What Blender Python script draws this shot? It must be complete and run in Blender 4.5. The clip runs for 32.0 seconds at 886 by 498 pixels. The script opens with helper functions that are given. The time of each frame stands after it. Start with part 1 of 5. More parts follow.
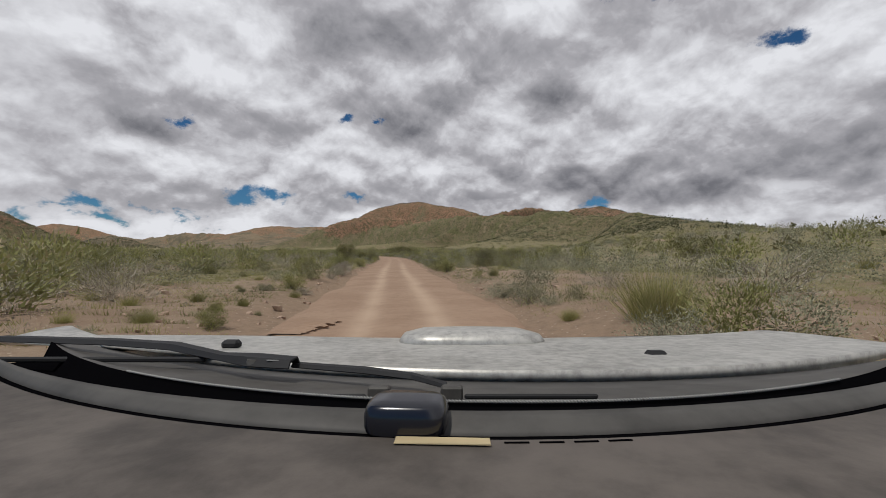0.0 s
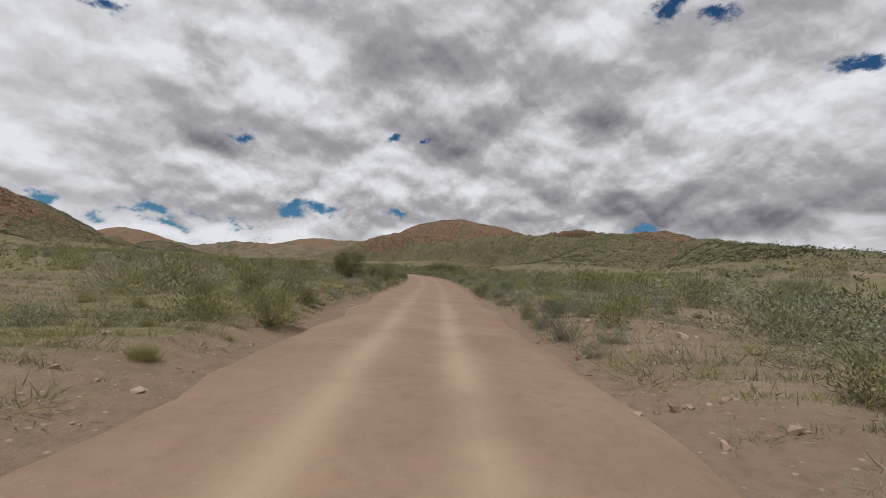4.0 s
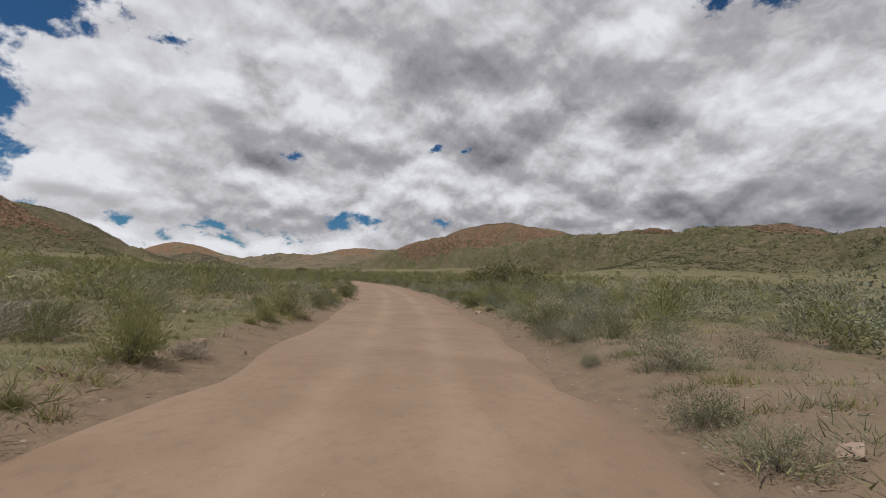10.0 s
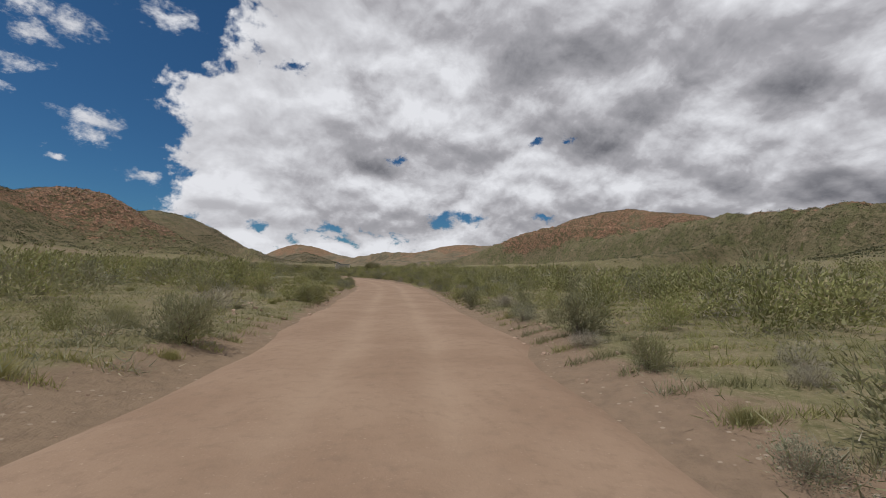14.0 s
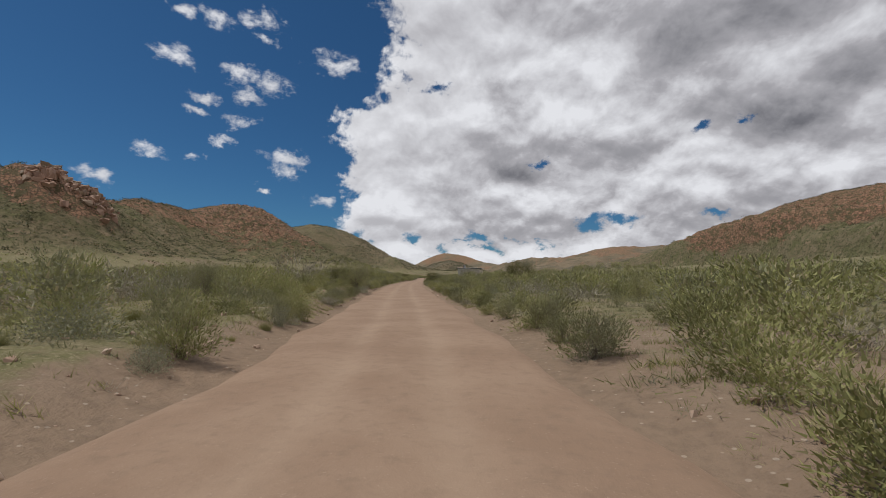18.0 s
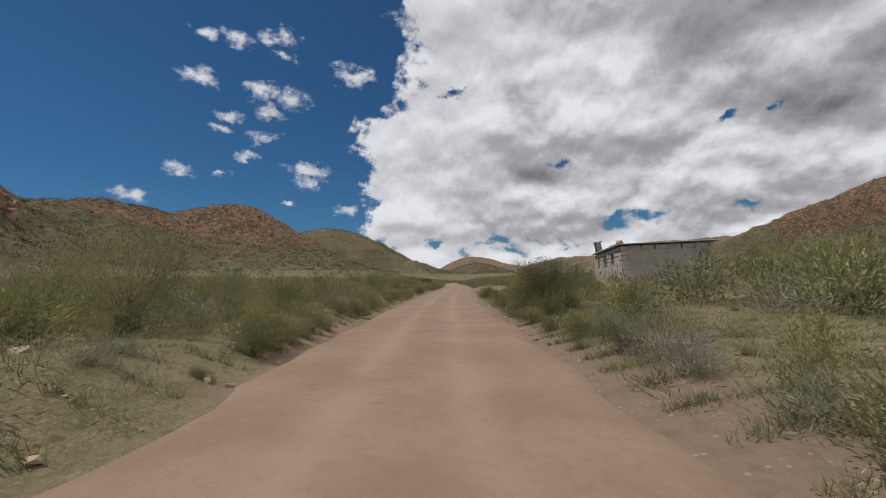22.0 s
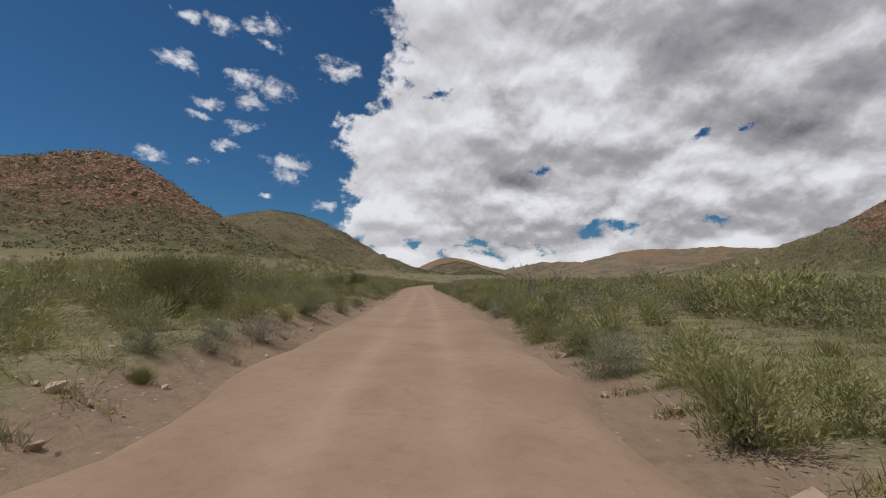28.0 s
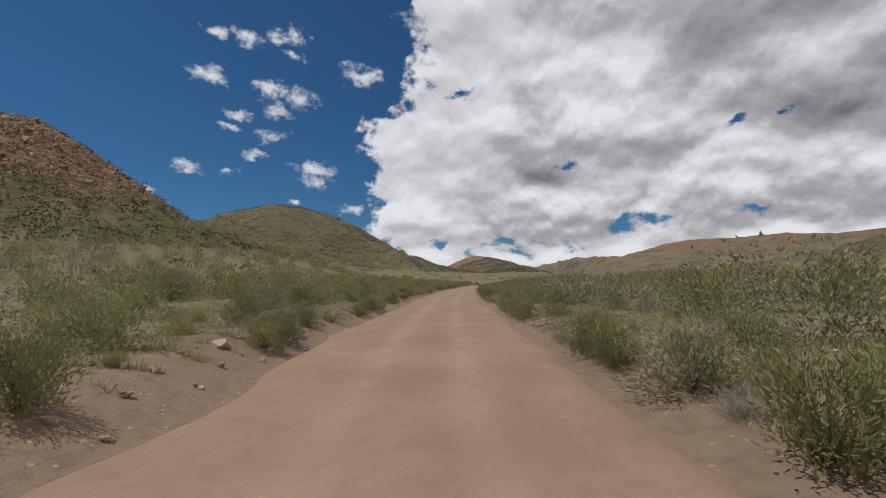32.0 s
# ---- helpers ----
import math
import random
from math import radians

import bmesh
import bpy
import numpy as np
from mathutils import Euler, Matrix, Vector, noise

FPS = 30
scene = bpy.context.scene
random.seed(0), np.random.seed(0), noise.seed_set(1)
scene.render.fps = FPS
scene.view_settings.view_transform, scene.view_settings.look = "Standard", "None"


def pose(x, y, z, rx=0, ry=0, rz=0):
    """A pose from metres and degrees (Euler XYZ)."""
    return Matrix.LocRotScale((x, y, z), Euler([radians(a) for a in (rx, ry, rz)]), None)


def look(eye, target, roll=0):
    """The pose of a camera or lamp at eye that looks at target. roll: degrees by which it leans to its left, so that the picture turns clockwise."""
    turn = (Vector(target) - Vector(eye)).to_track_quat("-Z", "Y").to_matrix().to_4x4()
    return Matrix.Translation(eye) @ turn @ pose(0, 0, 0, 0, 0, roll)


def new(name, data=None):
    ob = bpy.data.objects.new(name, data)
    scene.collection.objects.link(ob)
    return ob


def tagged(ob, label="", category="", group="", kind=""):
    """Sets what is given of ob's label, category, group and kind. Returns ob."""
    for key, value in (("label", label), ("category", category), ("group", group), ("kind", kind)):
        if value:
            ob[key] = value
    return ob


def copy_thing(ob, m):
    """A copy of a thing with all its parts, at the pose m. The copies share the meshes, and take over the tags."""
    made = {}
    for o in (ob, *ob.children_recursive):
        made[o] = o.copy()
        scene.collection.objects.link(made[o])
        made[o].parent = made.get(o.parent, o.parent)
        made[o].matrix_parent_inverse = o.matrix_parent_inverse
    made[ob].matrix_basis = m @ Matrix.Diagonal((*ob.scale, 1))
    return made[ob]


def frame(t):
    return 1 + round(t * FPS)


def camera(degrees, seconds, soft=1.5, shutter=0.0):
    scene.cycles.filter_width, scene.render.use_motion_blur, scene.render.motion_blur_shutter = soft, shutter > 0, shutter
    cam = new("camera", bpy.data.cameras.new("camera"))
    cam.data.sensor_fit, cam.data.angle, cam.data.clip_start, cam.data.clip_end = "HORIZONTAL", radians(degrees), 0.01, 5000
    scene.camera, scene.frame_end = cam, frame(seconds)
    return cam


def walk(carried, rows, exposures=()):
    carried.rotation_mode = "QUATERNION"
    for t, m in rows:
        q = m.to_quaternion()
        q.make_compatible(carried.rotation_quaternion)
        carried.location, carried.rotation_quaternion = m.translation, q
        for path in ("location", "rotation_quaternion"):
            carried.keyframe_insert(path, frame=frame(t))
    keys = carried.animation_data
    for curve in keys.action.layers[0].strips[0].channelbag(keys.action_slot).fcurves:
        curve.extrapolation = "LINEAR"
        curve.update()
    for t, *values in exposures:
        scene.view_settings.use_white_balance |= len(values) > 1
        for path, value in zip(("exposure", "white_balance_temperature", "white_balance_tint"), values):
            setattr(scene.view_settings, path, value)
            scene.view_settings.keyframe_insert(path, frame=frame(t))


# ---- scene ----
SECONDS = 32.0
cam = camera(94.0, SECONDS, soft=0.7)
# seconds, x, y, z, turn, tilt, lean of the camera along the track
PATH = [
    (0, -2.41, 1.31, 1.60, -36.11, 0.37, 0.13),
    (0.5, -0.40, 4.25, 1.60, -34.83, 0.84, 0.32),
    (1, 1.59, 7.38, 1.60, -32.38, 0.25, 0.21),
    (1.5, 3.55, 10.70, 1.60, -30.63, 0.19, -0.61),
    (2, 5.48, 14.19, 1.60, -29.60, 0.25, -1.35),
    (2.5, 7.45, 17.82, 1.60, -29.70, 1.38, -1.13),
    (3, 9.51, 21.58, 1.60, -30.22, 0.68, -1.58),
    (3.5, 11.64, 25.45, 1.60, -29.88, 5.29, -2.68),
    (4, 13.88, 29.51, 1.60, -30.54, 2.92, -2.90),
    (4.5, 16.31, 33.80, 1.60, -31.16, 4.69, -2.10),
    (6.5, 27.59, 53.48, 1.60, -30.99, 5.53, -0.44),
    (7, 30.68, 58.90, 1.60, -30.76, 5.46, -0.33),
    (7.5, 33.83, 64.48, 1.60, -30.71, 5.52, -0.22),
    (8, 37.03, 70.23, 1.60, -29.90, 5.28, -0.61),
    (8.5, 40.23, 76.16, 1.60, -28.92, 5.03, -1.04),
    (9, 43.40, 82.30, 1.60, -28.11, 4.68, -1.30),
    (9.5, 46.50, 88.62, 1.60, -26.39, 4.03, -1.55),
    (10, 49.45, 95.10, 1.60, -24.44, 3.92, -2.05),
    (10.5, 52.19, 101.76, 1.60, -22.40, 3.82, -2.19),
    (11, 54.72, 108.60, 1.60, -20.38, 3.54, -2.35),
    (11.5, 57.05, 115.59, 1.60, -18.62, 3.50, -1.85),
    (12, 59.20, 122.72, 1.60, -16.98, 3.81, -1.14),
    (12.5, 61.14, 129.97, 1.60, -15.34, 3.50, -0.33),
    (13, 62.91, 137.28, 1.60, -14.01, 3.05, -0.41),
    (13.5, 64.48, 144.65, 1.60, -12.05, 3.27, -0.46),
    (14, 65.81, 152.07, 1.60, -10.37, 3.08, -1.29),
    (14.5, 66.89, 159.55, 1.60, -8.35, 3.13, -2.01),
    (16.5, 68.52, 189.85, 1.60, 0.15, 3.42, -1.85),
    (17, 68.20, 197.46, 1.60, 2.88, 3.56, -1.23),
    (17.5, 67.48, 205.06, 1.60, 6.23, 3.65, -0.89),
    (18, 66.31, 212.61, 1.60, 9.60, 3.74, -0.24),
    (18.5, 64.71, 220.10, 1.60, 12.54, 4.01, -0.62),
    (19, 62.79, 227.52, 1.60, 14.47, 4.60, -1.76),
    (19.5, 60.72, 234.92, 1.60, 14.61, 4.13, -1.86),
    (20, 58.68, 242.33, 1.60, 13.43, 4.08, -0.78),
    (20.5, 56.73, 249.79, 1.60, 13.15, 4.19, 0.30),
    (21, 54.80, 257.26, 1.60, 13.33, 4.36, 0.39),
    (21.5, 52.88, 264.75, 1.60, 13.01, 4.10, 1.70),
    (22, 51.00, 272.26, 1.60, 12.68, 4.39, 1.84),
    (22.5, 49.18, 279.80, 1.60, 11.75, 4.21, 2.59),
    (23, 47.47, 287.38, 1.60, 10.94, 4.49, 3.36),
    (23.5, 45.87, 294.99, 1.60, 10.25, 4.38, 3.35),
    (24, 44.36, 302.64, 1.60, 9.51, 4.32, 2.80),
    (24.5, 42.94, 310.32, 1.60, 8.69, 4.22, 1.97),
    (25, 41.64, 318.02, 1.60, 7.90, 4.08, 2.02),
    (25.5, 40.38, 325.75, 1.60, 8.02, 4.75, 0.49),
    (27.5, 35.05, 356.75, 1.60, 9.09, 4.54, -0.61),
    (28, 33.60, 364.51, 1.60, 9.69, 4.51, -0.62),
    (28.5, 32.08, 372.26, 1.60, 10.06, 4.73, -0.58),
    (29, 30.49, 380.02, 1.60, 10.64, 4.88, -1.37),
    (29.5, 28.84, 387.78, 1.60, 10.95, 4.53, -0.26),
    (30, 27.15, 395.54, 1.60, 11.18, 4.45, -0.17),
    (30.5, 25.45, 403.31, 1.60, 11.06, 4.39, 1.06),
    (31, 23.71, 411.09, 1.60, 11.70, 4.39, 1.24),
    (31.5, 21.85, 418.85, 1.60, 13.11, 4.41, -0.32),
    (32, 19.86, 426.59, 1.60, 13.41, 4.50, 0.94),
]


def seat(x, y, z, turn, tilt, lean):
    return pose(x, y, z, 0, 0, turn) @ pose(0, 0, 0, 90 + tilt) @ pose(0, 0, 0, 0, 0, -lean)


walk(cam, [(r[0], seat(*r[1:])) for r in PATH], exposures=[(0.0, 0.0), (SECONDS, 0.0)])

# ---------------------------------------------------------------- light
SUN_TURN, SUN_UP = 100.0, 65.0          # degrees left of +Y, degrees above the ground
world = bpy.data.worlds.new("world")
scene.world = world
world.use_nodes = True


class Net:
    """Short hand for node trees."""

    def __init__(self, tree):
        self.t = tree
        tree.nodes.clear()

    def node(self, kind, inputs=None):
        n = self.t.nodes.new(kind)
        for k, v in (inputs or {}).items():
            self.put(n.inputs[k], v)
        return n

    def put(self, socket, v):
        if hasattr(v, "is_output"):
            self.t.links.new(v, socket)
        else:
            socket.default_value = v

    def math(self, op, a, b=0.0, c=0.0, clamp=False):
        n = self.t.nodes.new("ShaderNodeMath")
        n.operation, n.use_clamp = op, clamp
        for s, v in zip(n.inputs, (a, b, c)):
            self.put(s, v)
        return n.outputs[0]

    def vmath(self, op, a, b=(0, 0, 0)):
        n = self.t.nodes.new("ShaderNodeVectorMath")
        n.operation = op
        self.put(n.inputs[0], a)
        if op == "SCALE":
            self.put(n.inputs["Scale"], b)
        else:
            self.put(n.inputs[1], b)
        return n.outputs["Value"] if op in ("DOT_PRODUCT", "LENGTH") else n.outputs[0]

    def ramp(self, x, lo, hi, a=0.0, b=1.0, smooth=True):
        n = self.t.nodes.new("ShaderNodeMapRange")
        n.interpolation_type = "SMOOTHSTEP" if smooth else "LINEAR"
        for s, v in zip(n.inputs, (x, lo, hi, a, b)):
            self.put(s, v)
        return n.outputs[0]

    def noise(self, vec, scale, detail=4.0, rough=0.55, distort=0.0, out=0):
        n = self.t.nodes.new("ShaderNodeTexNoise")
        self.put(n.inputs["Vector"], vec)
        for k, v in (("Scale", scale), ("Detail", detail), ("Roughness", rough), ("Distortion", distort)):
            self.put(n.inputs[k], v)
        return n.outputs[out]

    def voronoi(self, vec, scale, feature="F1", out=0):
        n = self.t.nodes.new("ShaderNodeTexVoronoi")
        n.feature = feature
        self.put(n.inputs["Vector"], vec)
        self.put(n.inputs["Scale"], scale)
        return n.outputs[out]

    def mix(self, f, a, b, blend="MIX"):
        n = self.t.nodes.new("ShaderNodeMix")
        n.data_type, n.blend_type = "RGBA", blend
        self.put(n.inputs[0], f)
        for s, v in ((n.inputs[6], a), (n.inputs[7], b)):
            self.put(s, v if hasattr(v, "is_output") else (*v, 1.0))
        return n.outputs[2]


# directions in degrees (turn to the left of +Y, height) and size of the scattered puffs, blue gaps and dark bellies
PUFFS = [(43.5, 28.5, 1.7), (39.5, 29.3, 1.9), (34.5, 30.3, 1.9), (33.2, 28.6, 1.2), (43.5, 24.2, 2.3), (36.2, 24.2, 2.0), (32.0, 23.4, 2.3),
         (35.5, 22.0, 1.7), (24.6, 27.0, 2.7), (40.3, 21.0, 1.5), (41.2, 19.0, 1.2), (36.0, 18.7, 1.8), (45.6, 13.8, 1.7), (38.2, 16.1, 1.2),
         (30.8, 14.6, 2.7), (30.2, 13.4, 2.0), (41.2, 13.7, 1.0), (50.0, 10.2, 2.0), (33.6, 10.7, 1.0), (26.0, 9.6, 1.8), (16.5, 33.5, 2.4)]
GAPS = [(-3.3, 15.3, 1.3), (-22.8, 17.3, 1.2), (-10.6, 7.1, 2.3), (-13.6, 7.4, 2.0), (-23.5, 7.4, 1.2), (10.5, 25.0, 2.0),
        (-76.0, 22.0, 1.9), (-59.0, 31.5, 2.3), (-64.0, 29.3, 2.0), (-56.5, 6.6, 1.5), (-27.3, 17.0, 0.8), (4.5, 5.0, 1.6), (14.0, 5.2, 1.4)]
BELLIES = [(-30.0, 27.0, 6.5), (-22.0, 25.0, 7.0), (-30.0, 15.5, 6.0), (-38.0, 21.0, 5.0), (-51.0, 20.0, 4.5), (-44.0, 10.5, 6.5), (-56.0, 9.0, 7.5),
           (-68.0, 7.5, 8.0), (-81.0, 7.0, 8.0), (1.5, 13.6, 3.2), (-1.5, 13.0, 3.0), (1.0, 24.0, 3.5)]


def toward_sky(turn, height):
    a, e = radians(turn), radians(height)
    return Vector((-math.sin(a) * math.cos(e), math.cos(a) * math.cos(e), math.sin(e)))


def build_sky():
    w = Net(world.node_tree)
    coord = w.node("ShaderNodeTexCoord").outputs["Generated"]
    d = w.vmath("NORMALIZE", coord)
    sep = w.node("ShaderNodeSeparateXYZ", {0: d})
    x, y, z = sep.outputs[0], sep.outputs[1], sep.outputs[2]
    up = w.math("MAXIMUM", z, 0.0)
    sky = w.node("ShaderNodeTexSky")
    sky.sky_type, sky.sun_disc = "NISHITA", False
    sky.sun_elevation, sky.sun_rotation = radians(SUN_UP), radians(-SUN_TURN)
    sky.altitude, sky.dust_density, sky.ozone_density = 900.0, 0.6, 2.2
    # the cloud deck in perspective: the same clouds look smaller and flatter towards the horizon
    den = w.math("ADD", up, 0.58)
    flat = w.node("ShaderNodeCombineXYZ", {0: w.math("DIVIDE", x, den), 1: w.math("DIVIDE", y, den), 2: 0.0}).outputs[0]
    bend = w.noise(flat, 5.3, 3.0, 0.5, out=1)
    flat = w.vmath("ADD", flat, w.vmath("SCALE", w.vmath("SUBTRACT", bend, (0.5, 0.5, 0.5)), 0.075))
    higher = w.vmath("SCALE", flat, 0.971)
    far_above = w.vmath("SCALE", flat, 0.925)

    def billow(p, scale, rich=2.0):
        n = w.t.nodes.new("ShaderNodeTexVoronoi")
        n.feature, n.normalize = "SMOOTH_F1", True
        w.put(n.inputs["Vector"], p)
        for k, v in (("Scale", scale), ("Detail", rich), ("Roughness", 0.55), ("Lacunarity", 2.3), ("Smoothness", 0.35)):
            w.put(n.inputs[k], v)
        return w.math("SUBTRACT", 1.0, n.outputs[0])

    def heap(p, fine):
        a = w.noise(w.vmath("ADD", p, (3.1, 7.7, 0.0)), 4.2, 4.0 + fine, 0.59)
        b = billow(w.vmath("ADD", p, (0.4, 2.9, 0.0)), 11.5, fine)
        return w.math("ADD", w.math("MULTIPLY", a, 0.62), w.math("MULTIPLY", b, 0.38))

    thick = heap(flat, 3.0)
    above = heap(higher, 2.0)

    def body(p):
        return w.noise(w.vmath("ADD", p, (3.1, 7.7, 0.0)), 4.2, 1.5, 0.5)

    # ragged outlines for the places named above
    frill = w.noise(d, 13.0, 7.0, 0.62, out=1)
    frayed = w.vmath("ADD", d, w.vmath("SCALE", w.vmath("SUBTRACT", frill, (0.5, 0.5, 0.5)), 0.085))
    frayed = w.vmath("MULTIPLY", frayed, (1.0, 1.0, 1.9))

    def spread(places, reach=1.0):
        best = None
        for turn, height, size in places:
            c = toward_sky(turn, height)
            q = w.vmath("SCALE", w.vmath("SUBTRACT", frayed, (c.x, c.y, c.z * 1.9)), 1.0 / (radians(size) * reach))
            q = w.vmath("LENGTH", q)
            best = q if best is None else w.math("MINIMUM", best, q)
        return best

    # the edge of the deck: right of it all is cloud, left of it puffs in a blue sky
    turn = w.math("MULTIPLY", w.math("ARCTAN2", w.math("MULTIPLY", x, -1.0), y), 57.2958)
    edge = w.ramp(z, 0.345, 0.41, 21.0, 14.5)
    ragged = w.math("ADD", w.math("SUBTRACT", edge, turn), w.math("MULTIPLY", w.math("SUBTRACT", thick, 0.52), 34.0))
    ragged = w.math("ADD", ragged, w.math("MULTIPLY", w.math("SUBTRACT", w.noise(d, 20.0, 7.0, 0.62), 0.5), 13.0))
    deck = w.math("MAXIMUM", w.ramp(ragged, -0.8, 2.2), w.ramp(turn, 150.0, 172.0))
    shreds = w.math("SUBTRACT", w.noise(w.vmath("MULTIPLY", d, (1.0, 1.0, 1.7)), 30.0, 7.0, 0.64), 0.5)
    # low down the deck breaks into rows of heaped clouds
    low = w.math("MULTIPLY", w.ramp(z, 0.05, 0.14, 1.0, 0.0), w.ramp(turn, -70.0, 5.0, 0.02, 0.12))
    rows = w.ramp(w.math("SUBTRACT", thick, low), 0.365, 0.42)
    gap = w.math("ADD", w.math("ADD", spread(GAPS), w.math("MULTIPLY", shreds, 2.6)), w.math("MULTIPLY", w.math("SUBTRACT", thick, 0.52), 2.0))
    rows = w.math("MULTIPLY", rows, w.ramp(gap, 0.40, 1.25))
    puff = w.math("ADD", spread(PUFFS, 0.98), w.math("MULTIPLY", shreds, 3.2))
    puffs = w.ramp(puff, 1.15, -0.10)
    mask = w.math("MAXIMUM", w.math("MULTIPLY", deck, rows), w.math("MULTIPLY", puffs, 0.92))
    # heaps are bright where the light falls on their tops and grey below
    top = w.ramp(w.math("SUBTRACT", thick, above), -0.085, 0.085, smooth=False)
    side = w.ramp(w.math("SUBTRACT", body(flat), body(far_above)), -0.16, 0.16)
    belly = w.ramp(spread(BELLIES), 1.5, 0.1)
    inside = w.ramp(ragged, 1.0, 26.0)
    shade = w.math("ADD", w.math("MULTIPLY", w.math("SUBTRACT", 1.0, top), 0.30), w.math("MULTIPLY", w.math("SUBTRACT", 1.0, side), 0.30))
    shade = w.math("ADD", shade, w.math("MULTIPLY", w.math("SUBTRACT", w.noise(w.vmath("ADD", flat, (9.0, 1.4, 2.0)), 2.6, 4.0, 0.5), 0.48), 0.30))
    shade = w.math("ADD", shade, w.math("MULTIPLY", w.math("SUBTRACT", 0.56, thick), 0.35))
    shade = w.math("MULTIPLY", shade, w.math("ADD", w.math("MULTIPLY", inside, 0.35), 0.65))
    shade = w.math("ADD", shade, w.math("MULTIPLY", belly, 0.33))
    shade = w.math("MULTIPLY", shade, w.ramp(z, 0.02, 0.13, 0.62, 1.0))
    shade = w.math("MULTIPLY", w.ramp(shade, 0.03, 1.0, smooth=False), w.ramp(turn, 20.0, 25.0, 1.0, 0.45))
    white = w.mix(w.ramp(shade, 0.0, 0.42, smooth=False), (0.80, 0.81, 0.85), (0.43, 0.425, 0.455))
    col = w.mix(w.ramp(shade, 0.40, 1.0, smooth=False), white, (0.125, 0.128, 0.148))
    deep = w.mix(1.0, sky.outputs[0], (0.40, 0.80, 1.08), "MULTIPLY")
    b0 = w.node("ShaderNodeBackground", {"Color": deep, "Strength": 0.048}).outputs[0]
    b1 = w.node("ShaderNodeBackground", {"Color": col, "Strength": 0.95}).outputs[0]
    m = w.node("ShaderNodeMixShader", {0: mask, 1: b0, 2: b1}).outputs[0]
    w.node("ShaderNodeOutputWorld", {"Surface": m})


build_sky()
sun_data = bpy.data.lights.new("sun", "SUN")
sun_data.energy, sun_data.angle, sun_data.color = 3.0, radians(0.6), (1.0, 0.955, 0.88)
sun = new("sun", sun_data)
_a, _e = radians(SUN_TURN), radians(SUN_UP)
sun.matrix_world = look((-math.sin(_a) * math.cos(_e) * 300, math.cos(_a) * math.cos(_e) * 300, math.sin(_e) * 300), (0, 0, 0))

# ---------------------------------------------------------------- materials
def material(name, rough=0.9, spec=0.25):
    m = bpy.data.materials.new(name)
    m.use_nodes = True
    n = Net(m.node_tree)
    b = n.node("ShaderNodeBsdfPrincipled", {"Roughness": rough, "Specular IOR Level": spec})
    n.node("ShaderNodeOutputMaterial", {"Surface": b.outputs[0]})
    return m, n, b


def bump(n, b, height, strength, dist):
    k = n.node("ShaderNodeBump", {"Height": height, "Strength": strength, "Distance": dist})
    n.put(b.inputs["Normal"], k.outputs[0])


def where(n):
    return n.node("ShaderNodeNewGeometry").outputs["Position"]


def attr(n, name):
    a = n.node("ShaderNodeAttribute")
    a.attribute_name = name
    return a.outputs["Fac"]


SOIL, SAND, STRAW, GREEN, ROCK = (0.205, 0.146, 0.102), (0.265, 0.202, 0.145), (0.215, 0.178, 0.106), (0.150, 0.142, 0.066), (0.310, 0.160, 0.100)
SLOPE_A, SLOPE_B = (0.200, 0.165, 0.098), (0.140, 0.138, 0.064)


